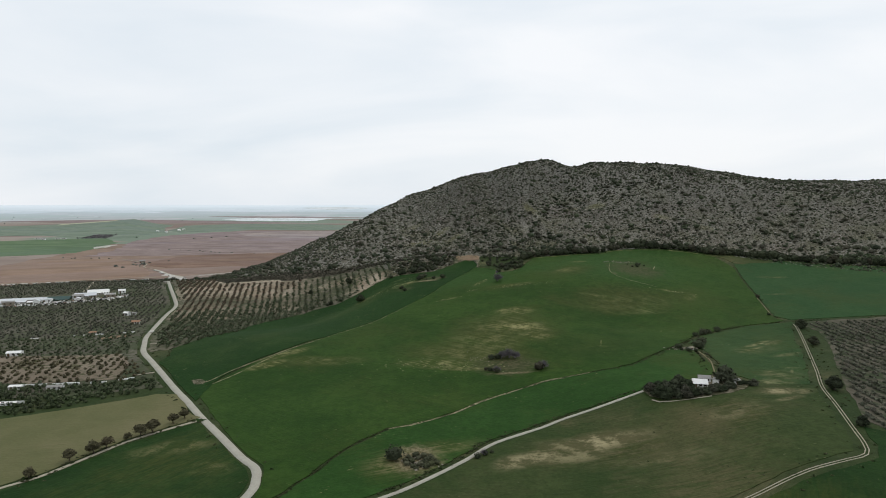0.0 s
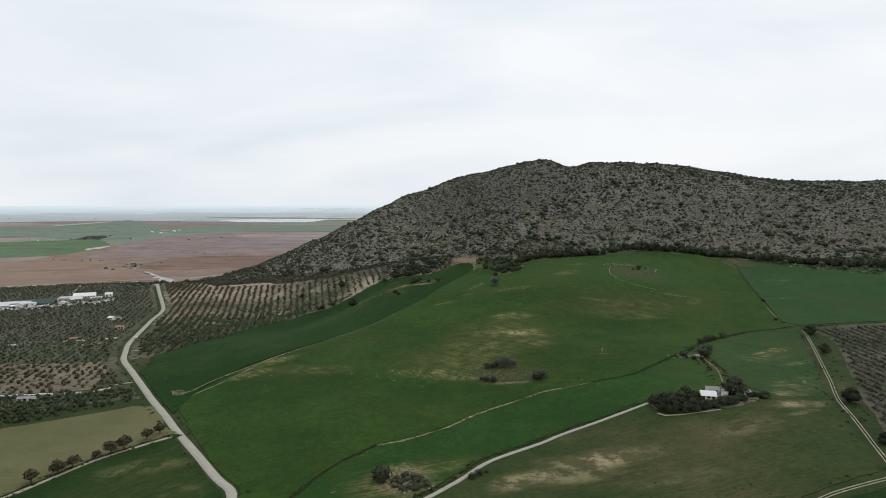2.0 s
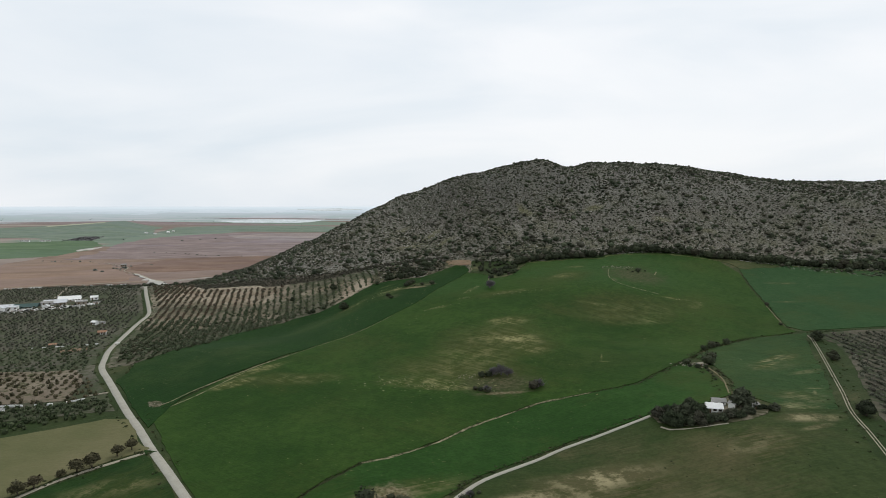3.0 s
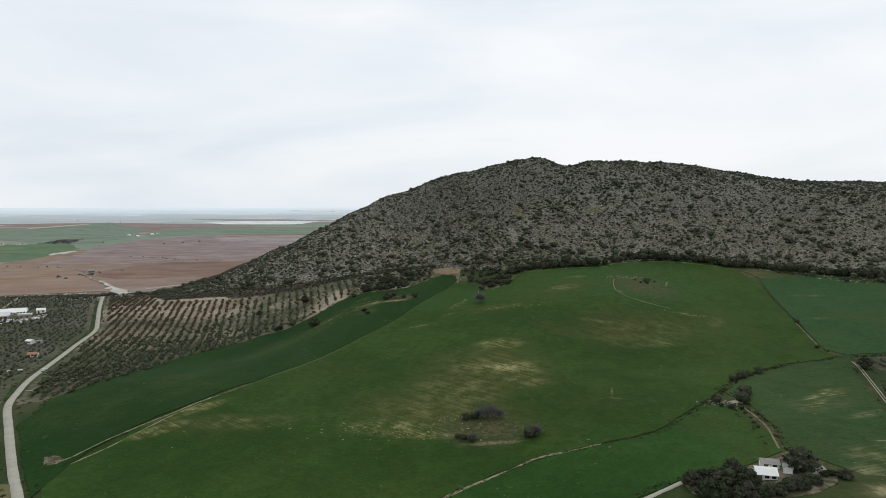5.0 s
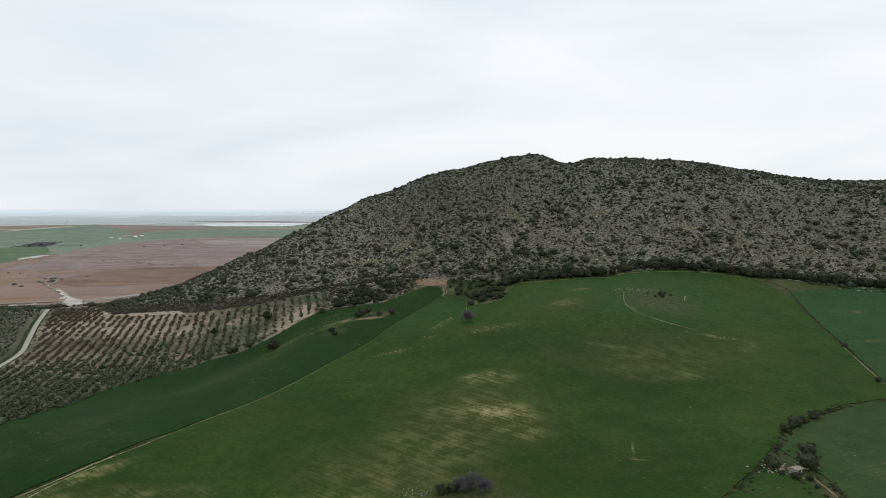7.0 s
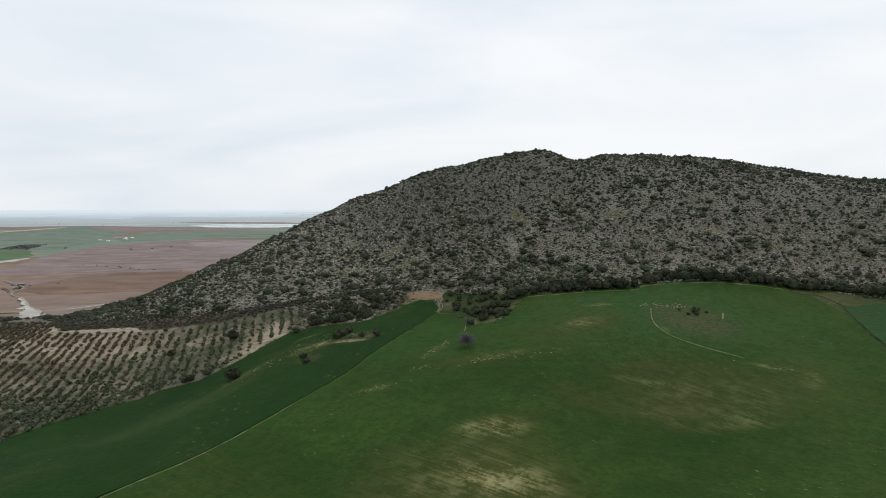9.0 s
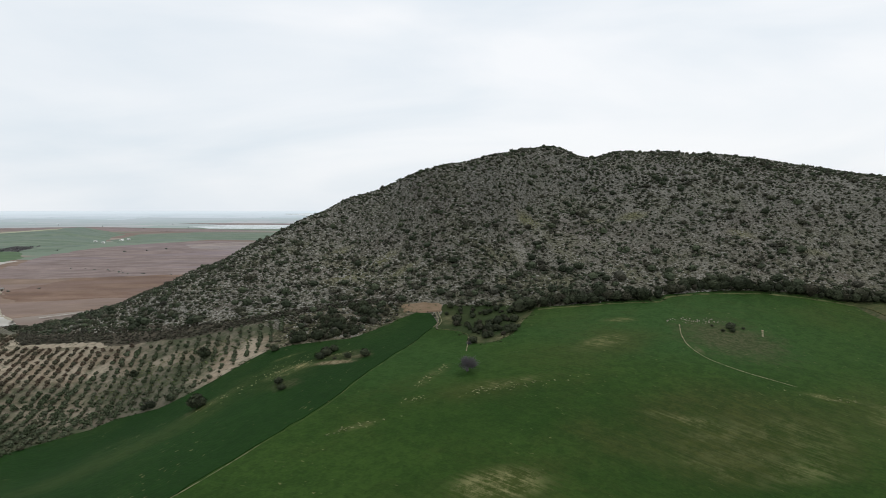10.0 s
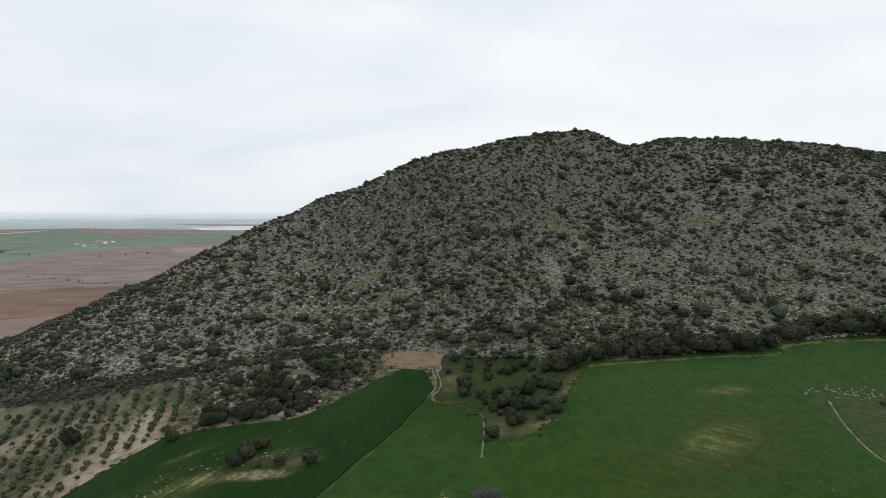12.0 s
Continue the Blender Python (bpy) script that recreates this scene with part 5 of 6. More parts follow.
def build_hedge_band():
    """The dark band of brush between the grove and the hill's flank."""
    rng = np.random.default_rng(21)
    t = rng.uniform(0, 1, 2600)
    line = smooth_line([(-202.4, 489), (-175.2, 463), (-145.4, 413.8), (-130.1, 407.5), (-116.9, 403.3), (-105.7, 399.2), (-96.5, 393.5), (-81.2, 389.5), (-57.2, 384.9), (-41, 384.8), (-19.6, 386.2), (5.3, 388)], 1.0)
    q = line[(t * (len(line) - 1)).astype(int)]
    x, y = q[:, 0] + rng.normal(0, 1.0, len(t)), q[:, 1] + rng.uniform(0.02, 1.0, len(t)) * np.interp(q[:, 0], [-180, -150, -120, -90, -60, -40, 0], [6, 11, 13, 12, 8, 4, 4])
    f = np.random.default_rng(23)
    bx, by = f.uniform(-196, -82, 360), f.uniform(404, 520, 360)
    keep = inside([(-187, 478), (-190, 500), (-176, 520), (-140, 458), (-109, 430), (-84, 411), (-88, 402), (-128, 416), (-150, 430)], bx, by)
    scatter("flank_bushes", [clump(s, 60, 1, 0.74, 0.2, 0.88) for s in (11, 12, 13, 14)], bx[keep], by[keep], f.uniform(0.6, 1.7, keep.sum()), M_SHRUB, "dark bushes at the foot of the rocky flank", "bushes", 24)
    scatter("hillfoot_brush", [clump(s, 26, 0, 0.66, 0.3, 0.85) for s in (51, 52, 53, 54)], x, y, rng.uniform(0.3, 0.7, len(t)), M_BRUSH, "band of dark brush below the rocky flank", "brush", 22)


build_hedge_band()


# ---- olive groves ----
def rows_in(poly, angle, across, apart, jitter, seed, skip=0.06):
    """Tree places in rows along angle inside the polygon."""
    rng = np.random.default_rng(seed)
    p = np.array(poly, float)
    mid, reach = p.mean(0), np.linalg.norm(p - p.mean(0), axis=1).max() + 10
    a, b = np.meshgrid(np.arange(-reach, reach, apart), np.arange(-reach, reach, across))
    a, b = a.ravel(), b.ravel()
    c, s = math.cos(radians(angle)), math.sin(radians(angle))
    x, y = mid[0] + a * c - b * s, mid[1] + a * s + b * c
    x, y = x + rng.normal(0, jitter, len(x)), y + rng.normal(0, jitter, len(x))
    keep = inside(p, x, y) & (rng.uniform(0, 1, len(x)) > skip)
    return x[keep], y[keep]


GROVE = shifted(ROAD[1:9], -4.5) + [(-101.3, 246.1), (-95.1, 260.2), (-93.7, 304.1), (-84.5, 322.2), (-76.7, 336.1), (-67.7, 342.3), (-57.1, 342.5), (-49.6, 346.8), (-42, 352.3), (-32.4, 358.9), (-29.8, 373.1), (-32.4, 383.7),
                                    (-41.1, 383.8), (-57.4, 382.5), (-81.5, 386.3), (-96.8, 389.4), (-106.2, 393.4), (-117.4, 397.4), (-129.5, 401.4), (-142.1, 403.2), (-158.7, 434.8)]
WEST_GROVE = shifted(ROAD[1:11], 5.0) + [(-92.1, 197), (-110, 189.9), (-150, 187), (-200, 180), (-330, 250), (-400, 410), (-273.9, 476.2), (-226.3, 487.3)]
ORCHARD = [(148.2, 256.8), (184.8, 258.5), (250, 263), (250, 130), (98, 130), (100.5, 147), (110, 168.4), (124, 195.5), (137, 219.3), (147, 243.3)]
WORKS = [(-263.4, 368), (-202.3, 392.5), (-198.1, 413), (-236.7, 407.5), (-271.3, 386.6)]


def build_olives():
    lab, g = "grey-green olive tree in a row on pale earth", "olive trees of the grove"
    kinds = [tree("olive_tree", 200 + i, 1.65, 1.8, 0.5, M_OLIVE, lab, "olive tree", 26, 0.36, 0.0, g) for i in range(4)]
    x, y = rows_in(GROVE, 102, 3.5, 1.95, 0.28, 31)
    young = [tree("young_olive_tree", 205 + i, 1.4, 1.6, 0.4, M_ALMOND, "small brownish tree in a row on pale earth", "tree", 26, 0.36, 0.0, g) for i in range(3)]
    upper = y > np.interp(x, [-160, -142, -119, -113, -99, -91, -88, -60], [330, 337, 347, 354, 364, 372, 384, 400])
    near = -(x * 0.8 - abs(y - 355) * 0.35)
    near = near <= np.sort(near)[299]
    rng = random.Random(33)
    for kind, who in ((kinds, near & ~upper), (young, near & upper)):
        copies(kind, [(a, b, rng.uniform(0.55, 0.95)) for a, b in zip(x[who], y[who])], 34, 0.9, 1.1)
    shapes = [tree_parts(210 + i, 1.65, 1.8, 0.5, 11, 0.5, 0.0, 0)[1] for i in range(5)]
    n = np.random.default_rng(35)
    who = ~near & ~upper
    scatter("grove_olives", shapes, x[who], y[who], n.uniform(0.5, 0.95, who.sum()), M_OLIVE, "rows of olive trees beside the road", "olive trees", 36)
    who = ~near & upper
    scatter("grove_young_trees", shapes, x[who], y[who], n.uniform(0.5, 0.85, who.sum()), M_ALMOND, "rows of small brownish trees on pale earth", "trees", 43)
    x, y = rows_in(WEST_GROVE, 102, 2.9, 2.4, 0.45, 37, 0.06)
    red = inside([(-101.7, 200), (-95.9, 218), (-110.6, 233.1), (-139.5, 235.3), (-174.5, 239.4), (-215, 230), (-180, 206), (-134.9, 200.6)], x, y)
    keep = ~inside(WORKS, x, y) & ~(red & (np.arange(len(x)) % 9 == 0)) & (heights(x, y) < 12) & (x > -0.78 * y - 30)
    old = [clump(s, 16, 0, 0.95, 0.36, 0.82) for s in (66, 67, 68, 69)]
    front = y < np.interp(x, [-215, -129, -100], [262, 287.5, 300])
    who = keep & ~red & ~front
    scatter("west_grove_olives", old, x[who], y[who], 0.62 * n.uniform(0.6, 1.25, who.sum()), M_OLD_OLIVE, "old olive trees west of the road", "olive trees", 38)
    who = keep & ~red & front
    scatter("front_grove_olives", old, x[who], y[who], 0.66 * n.uniform(0.6, 1.3, who.sum()), M_OLIVE, "greener olive trees before the boundary stones", "olive trees", 38)
    who = keep & red
    scatter("west_grove_young_trees", old, x[who], y[who], 0.68 * n.uniform(0.7, 1.2, who.sum()), M_ROADSIDE, "rows of small brownish trees on tilled earth", "trees", 46)
    x, y = rows_in(ORCHARD, -93, 3.1, 1.75, 0.15, 39, 0.06)
    scatter("orchard_trees", [clump(s, 16, 0, 0.85, 0.4, 0.75) for s in (61, 62, 63)], x, y, n.uniform(0.5, 0.9, len(x)), M_OLD_OLIVE, "rows of young orchard trees", "orchard trees", 40)
    x, y = rows_in([(-85.1, 354.7), (-72, 350.9), (-55.1, 352.7), (-41.3, 361.6), (-37.7, 374.3), (-59, 376.3), (-83, 372.7)], 30, 1.3, 1.3, 0.5, 44, 0.3)
    scatter("grove_weeds", [clump(s, 9, 0, 0.5, 0.55, 0.7) for s in (96, 97, 98)], x, y, n.uniform(0.2, 0.5, len(x)), M_GROVE_WEED, "green weeds under the olive trees", "weeds", 45)
    # the lower grove is overgrown: suckers and weeds between the trees
    a = np.random.default_rng(47)
    x, y = a.uniform(-132, -44, 5200), a.uniform(236, 372, 5200)
    keep = inside(GROVE, x, y) & (y < np.interp(x, [-160, -142, -119, -113, -99, -91, -75, -60, -44], [330, 337, 345, 351, 360, 366, 362, 356, 350])) & (patchy(x, y, 14, 48) > a.uniform(0, 0.8, len(x)))
    scatter("grove_undergrowth", [clump(s, 8, 0, 0.8, 0.5, 0.75) for s in (111, 112, 113)], x[keep], y[keep], a.uniform(0.3, 0.75, keep.sum()), M_OLIVE, "overgrown suckers and weeds between olive trees", "undergrowth", 49)
    # bushes between the road and the front of the west grove
    x, y = rows_in([(-149, 194.8), (-137.9, 196.4), (-109, 198.7), (-94.1, 203.9), (-88.1, 192.9), (-110.2, 177.4), (-118.4, 171.7), (-150, 178)], 15, 2.1, 1.7, 0.35, 42, 0.08)
    keep = ~inside([(-150, 120), (-140, 160), (-119.4, 170.8), (-86.2, 190), (-80.2, 189.8), (-73.1, 178.8), (-58.6, 166.4)], x, y)
    scatter("grove_hedge", [clump(s, 18, 0, 0.9, 0.34, 0.85) for s in (64, 65, 70)], x[keep], y[keep], n.uniform(0.4, 0.85, keep.sum()), M_HEDGE, "rough hedge and weeds before the grove", "hedge", 41)


build_olives()


# ---- single trees, thickets and stone heaps ----
def build_single_plants():
    oaks = [tree("oak_tree", 300 + i, 3.9, 4.4, 0.5, M_OAK, "dark evergreen oak standing in the fields", "tree", 150, 0.16, 0.0, "oaks about the fields") for i in range(3)]
    copies(oaks, [(-43.3, 329.5, 0.9), (143.2, 250.8, 0.85), (132.4, 223.5, 0.7), (105.2, 167.4, 1.0), (95.9, 141.8, 0.8), (-54.8, 366.5, 0.95), (-76.9, 365.5, 0.75)], 301, 0.95, 1.05)
    roadside = [tree("almond_tree", 310 + i, 2.8, 2.7, 0.7, M_ROADSIDE, "brownish roadside tree beside the farm track", "tree", 60, 0.26, 0.25, "trees along the farm track") for i in range(3)]
    copies(roadside, [(-85.2, 140.9, 1.0), (-82.1, 145.4, 1.0), (-80.6, 148.3, 0.95), (-78, 153, 0.7), (-76, 155.8, 1.1), (-74, 158.1, 1.25), (-71.4, 164.2, 0.95), (-69.8, 167.9, 0.9), (-88.8, 132.3, 0.8)], 311, 0.95, 1.05)
    yard = [tree("garden_tree", 320 + i, 3.3, 3.8, 0.5, M_GARDEN, "dense dark garden tree round the farmhouse", "tree", 120, 0.18, 0.0, "trees round the farmhouse") for i in range(4)]
    rng = random.Random(322)
    spots_ = [(58.4 + 1.75 * i + rng.uniform(-0.6, 0.6), 171.4 - 0.75 * min(i, 5) + 0.35 * max(0, i - 6) + rng.uniform(-0.8, 0.8), rng.uniform(0.5, 1.05)) for i in range(13)]
    spots_ += [(58.6 + 2.5 * i + rng.uniform(-0.8, 0.8), 174.4 + rng.uniform(-1.2, 1.2) - 0.25 * i, rng.uniform(0.5, 1.0)) for i in range(5)]
    spots_ += [(61.4 + 2.0 * i + rng.uniform(-0.5, 0.5), 168.0 + rng.uniform(-0.5, 0.8), rng.uniform(0.4, 0.85)) for i in range(8)]
    spots_ += [(58.6 + 2.2 * i, 177.2 + rng.uniform(-1.3, 1.3), rng.uniform(0.55, 0.85)) for i in range(5)]
    spots_ += [(79.4, 175.6, 1.2), (78.2, 170.8, 0.5), (75.4, 170.6, 0.6), (64.6, 173.8, 0.9), (67.4, 174.6, 0.8)]
    spots_ += [(82.2 + 0.9 * i + rng.uniform(-0.3, 0.3), 171.6 + rng.uniform(-1, 1.4), rng.uniform(0.3, 0.5)) for i in range(5)]
    copies(yard, spots_, 323, 0.95, 1.05)
    near = [shrub("field_shrub", 330 + i, 1.5, M_OAK, "dark shrub in the open field", "shrubs in the fields", 0.8, 170, 1) for i in range(3)]
    copies(near, [(30.4, 345.4, 1.0), (-19.8, 324.2, 0.7), (-21.6, 329.2, 0.8), (-13.2, 343.2, 1.2), (-11.8, 345.6, 1.4), (-12.3, 347.4, 1.1), (-10.2, 348.6, 1.25), (-5.1, 341.4, 0.95), (-0.2, 341.4, 1.35), (-8.8, 341.6, 0.5),
                  (16.8, 216.7, 1.1), (19.2, 217, 1.2), (31.8, 206.2, 1.5), (15.8, 206.3, 0.8), (17.8, 205.4, 0.9), (14.3, 207.2, 0.7),
                  (-10.9, 140, 1.5), (107.6, 350.4, 1.0), (107, 347.6, 0.7), (109.4, 352.4, 0.6), (104.2, 347.5, 0.45), (111.6, 350.5, 0.5), (102.6, 351.5, 0.4), (151, 302.1, 0.9), (89.4, 219.4, 1.5), (93.5, 226.7, 1.2), (104.6, 246.9, 1.0), (108.9, 249.2, 1.2), (82.6, 219.5, 0.9), (101.4, 244.5, 1.1),
                  (97.2, 241.1, 0.9), (100.3, 243.4, 0.7), (-29.5, 356.7, 1.0), (-55.3, 342.1, 0.9), (-61, 341.5, 1.2), (-62.7, 341.2, 0.9), (141.9, 273.5, 0.8), (8.1, 142.2, 0.6), (9.9, 144.1, 0.7), (11.5, 145.4, 0.5), (83.4, 199.8, 0.4), (84.2, 203, 0.5), (85, 206.4, 0.45), (85.6, 210, 0.55), (86.4, 213.6, 0.6), (84.2, 214.4, 0.7), (82.4, 216.2, 0.6), (88.2, 209, 0.4), (87.6, 204.2, 0.35)], 331, 0.9, 1.1)

    pile = [shrub("rockpile_shrub", 350 + i, 1.0, M_SCRUB, "grey-green shrub growing on a rock pile", "shrubs on the rock pile", 0.75, 110, 1) for i in range(2)]
    copies(pile, [(-7, 138.8, 0.95), (-5, 137, 1.0), (-3.5, 139.7, 1.05), (-5.5, 140.5, 0.95), (-2.5, 137.7, 0.85), (-8, 137.3, 0.85), (-6.5, 136.1, 0.85), (-4.2, 138.3, 1.0), (-7.8, 140.4, 0.9), (-2.2, 139.4, 1.0), (-1.4, 138.2, 0.8), (-4.4, 141.6, 1.05), (-6.2, 142, 0.9), (-2.9, 141.2, 0.9), (-3.6, 136.2, 0.9), (-5.8, 135.2, 0.75), (-8.4, 139, 0.8)], 351)


build_single_plants()


def build_bare_tree():
    """A leafless tree at the upper end of the field: a fan of fine grey twigs."""
    rng = np.random.default_rng(340)
    base = new("bare_tree")
    wood = [limb((0, 0, -0.3), (0, 0, 0.8), 0.22, 0.18, 7)]
    twigs = []
    for i in range(26):
        a, lean = rng.uniform(0, 6.28), rng.uniform(0.1, 1.15)
        end = np.array([math.sin(lean) * math.cos(a), math.sin(lean) * math.sin(a), math.cos(lean) * 0.95]) * rng.uniform(1.9, 2.25)
        end[2] += 0.5
        wood.append(limb((0, 0, 0.7), end * 0.6 + np.array([0, 0, 0.2]), 0.07, 0.03, 4, 0.15, i))
        for j in range(34):
            s = end * rng.uniform(0.4, 0.85)
            e = s + (end / np.linalg.norm(end) + rng.normal(0, 0.6, 3)) * rng.uniform(0.25, 0.6)
            e[2] = max(e[2], 0.2)
            twigs.append(limb(s, e, 0.028, 0.012, 3, 0.05, j))
    part("trunk", *joined(wood), M_TWIG, base)
    part("crown", *joined(twigs), M_TWIG, base)
    base.matrix_basis = stand(27.7, 320.9, 0, 1.55)
    tagged(base, "leafless grey tree with fine twigs in a field", "tree")
    for x, y, k in ((20.2, 217.1, 0.7), (23.1, 217.6, 0.85), (25.1, 217, 0.65), (33.3, 207.1, 0.65), (17.8, 205.8, 0.5), (9.6, 143.9, 0.35), (29.4, 343.7, 0.3)):
        copy_thing(base, stand(x, y, x, k))


build_bare_tree()


def build_stone_heap(name, x, y, count, reach_x, reach_y, low, high, seed, label, material=None):
    rng = np.random.default_rng(seed)
    px, py = x + rng.normal(0, reach_x, count), y + rng.normal(0, reach_y, count)
    scatter(name, [boulder(s) for s in range(70, 75)], px, py, rng.uniform(low, high, count), material or M_ROCK, label, "stones", seed + 1, (0.6, 1.3), 0.2)


build_stone_heap("rock_pile", -5.5, 138.5, 60, 1.8, 1.4, 0.15, 0.4, 80, "pile of grey field stones with shrubs", M_STONE)
build_stone_heap("ruin_stones", 100, 356, 60, 4.5, 1.3, 0.1, 0.3, 82, "scattered pale stones of a fallen wall", M_STONE)
build_stone_heap("thicket_stones", 13.3, 217, 40, 2.4, 1.2, 0.06, 0.18, 84, "pale stones beside a thicket", M_STONE)
build_stone_heap("bank_stones", 0.4, 375.1, 80, 1.6, 2.6, 0.06, 0.2, 86, "pale stones along the edge of the wheat")
build_stone_heap("corner_stones", -77.4, 197.8, 16, 1.0, 1.0, 0.08, 0.22, 88, "rubble where the track meets the road", M_STONE)
build_stone_heap("field_stones", -0.2, 213.5, 60, 14, 3.5, 0.04, 0.1, 90, "loose stones on bare patches of the field", M_STONE)
build_stone_heap("edge_stones", 41.9, 354.8, 40, 2.2, 4.5, 0.05, 0.13, 94, "pale stones in the grass beside the thicket", M_STONE)
build_stone_heap("yard_rubble", 84.1, 219, 80, 2.2, 1.8, 0.1, 0.3, 92, "rubble round a small ruin", M_STONE)


def build_weeds():
    """Tufts along ditches, tracks and field edges."""
    rng = np.random.default_rng(95)
    xs, ys = [], []
    for line, count, wide in ((DITCH[10:], 350, 0.5), (shifted(DITCH[12:19], 0.5), 300, 1.0), (shifted(ROAD, 2.6), 200, 0.5), (shifted(ROAD, -2.6), 200, 0.5),
                              (shifted(LANE[2:9], -1.8), 260, 0.5), (shifted(EAST_TRACK, 3.2), 80, 1.6), (shifted(EAST_TRACK, -2.4), 90, 1.2), (FARM_TRACK, 150, 1.6), ([(78.7, 186.6), (80.6, 193.5), (82.6, 200.5), (83.5, 208.4), (84.2, 215.1)], 45, 0.5), ([(83.2, 186.6), (85.2, 193.6), (87.5, 200.6), (88.7, 208.7), (88.9, 215.4)], 60, 0.5),
                              (WOOD_EDGE, 260, 0.8), (GROVE_EDGE, 300, 0.8), ([(163.9, 356.3), (151, 300.1), (143, 267.4)], 60, 0.4)):
        q = smooth_line(line, 1.0)
        k = rng.integers(0, len(q), count)
        xs.append(q[k, 0] + rng.normal(0, wide, count))
        ys.append(q[k, 1] + rng.normal(0, wide, count))
    x, y = np.concatenate(xs), np.concatenate(ys)
    q = np.concatenate([smooth_line(STRIP[:5], 1.0), smooth_line(DITCH[:13], 1.0)])
    k = rng.integers(0, len(q), 1200)
    scatter("strip_weeds", [clump(s, 10, 0, 0.6, 0.55, 0.7) for s in (96, 97, 98)], q[k, 0] + rng.normal(0, 0.35, 1200), q[k, 1] + rng.normal(0, 0.35, 1200), rng.uniform(0.12, 0.32, 1200), M_WEED,
            "low weeds between two wheat fields", "weeds", 104)
    scatter("edge_weeds", [clump(s, 12, 0, 0.6, 0.55, 0.7) for s in (96, 97, 98)], x, y, rng.uniform(0.15, 0.42, len(x)), M_WEED, "weeds and tufts along field edges", "weeds", 99)
    x, y = rng.uniform(36, 92, 110), rng.uniform(120, 162, 110)
    scatter("meadow_tufts", [clump(s, 12, 0, 0.5, 0.55, 0.7) for s in (96, 97)], x, y, rng.uniform(0.12, 0.32, 110), M_WEED, "dark tufts in the dry meadow", "tufts", 100)
    # pale dry tufts on the thin places of the wheat
    xs, ys = [], []
    for cx, cy, a, b, turn, count in ((18.8, 320, 5, 0.7, 60, 26), (13.9, 306.4, 1.6, 0.8, 20, 14), (2.6, 296.1, 4, 0.7, 15, 24), (36.6, 309.1, 8, 1.2, 12, 60), (-0.2, 210.6, 10, 2.5, -5, 90), (-22.4, 338.3, 7, 2.5, 40, 70), (-6.5, 345.1, 3, 1.2, 0, 20), (-36.6, 331, 5, 0.8, 40, 24), (111.4, 307.6, 5, 0.7, -10, 20)):
        u, v, c, s = rng.normal(0, a, count), rng.normal(0, b, count), math.cos(radians(turn)), math.sin(radians(turn))
        xs.append(cx + u * c - v * s)
        ys.append(cy + u * s + v * c)
    x, y = np.concatenate(xs), np.concatenate(ys)
    scatter("dry_tufts", [clump(s, 10, 0, 0.4, 0.6, 0.6) for s in (108, 109)], x, y, rng.uniform(0.12, 0.34, len(x)), M_DRY_TUFT, "pale dry tufts in thin wheat", "tufts", 110, lift=0.16)
    # hedgerow trees far out on the plain
    hedge = smooth_line([(-353, 820), (-300, 790), (-264, 763), (-193, 745)], 6.0)
    edge = smooth_line([(-430, 700), (-400, 690), (-361, 682), (-330, 655)], 6.0)
    hedge, edge = (q[rng.uniform(0, 1, len(q)) < 0.55] + rng.normal(0, 3.0, (len(q), 2))[:1] for q in (hedge, edge))
    hedge, edge = hedge + rng.normal(0, 2.0, hedge.shape), edge + rng.normal(0, 2.0, edge.shape)
    px = np.concatenate([rng.uniform(-700, -300, 8), rng.uniform(-1800, 0, 36), rng.normal(-290, 7, 14), hedge[:, 0], edge[:, 0]])
    py = np.concatenate([rng.uniform(950, 1400, 8), rng.uniform(1600, 2600, 36), rng.normal(612, 14, 14), hedge[:, 1], edge[:, 1]])
    size = np.concatenate([rng.uniform(0.8, 1.8, 8), rng.uniform(0.8, 2.0, 36), rng.uniform(0.8, 1.8, 14), rng.uniform(0.4, 1.2, len(hedge) + len(edge))])
    scatter("plain_trees", [clump(s, 20, 1, 0.8, 0.4, 0.8) for s in (101, 102)], px, py, size, M_HAZED_TREES, "distant trees and hedges on the plain", "trees", 103)
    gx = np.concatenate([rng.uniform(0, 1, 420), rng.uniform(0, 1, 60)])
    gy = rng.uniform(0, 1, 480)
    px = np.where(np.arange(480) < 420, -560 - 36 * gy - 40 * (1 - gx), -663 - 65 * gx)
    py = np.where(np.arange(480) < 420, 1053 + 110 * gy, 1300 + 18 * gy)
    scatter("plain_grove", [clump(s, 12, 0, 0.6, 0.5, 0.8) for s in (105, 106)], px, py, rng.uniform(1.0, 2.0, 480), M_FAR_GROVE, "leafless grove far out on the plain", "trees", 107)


build_weeds()


# ---- buildings ----
def box(x0, y0, z0, x1, y1, z1):
    v = np.array([(x, y, z) for z in (z0, z1) for x, y in ((x0, y0), (x1, y0), (x1, y1), (x0, y1))], float)
    f = np.array([(0, 2, 1), (0, 3, 2), (4, 5, 6), (4, 6, 7), (0, 1, 5), (0, 5, 4), (1, 2, 6), (1, 6, 5), (2, 3, 7), (2, 7, 6), (3, 0, 4), (3, 4, 7)])
    return v, f


def slab(a, b, c, d, thick):
    """A thin plate over four corners."""
    top = np.array([a, b, c, d], float)
    n = np.cross(top[1] - top[0], top[3] - top[0])
    n = n / np.linalg.norm(n) * thick
    v = np.concatenate([top - n, top])
    return v, box(0, 0, 0, 1, 1, 1)[1]


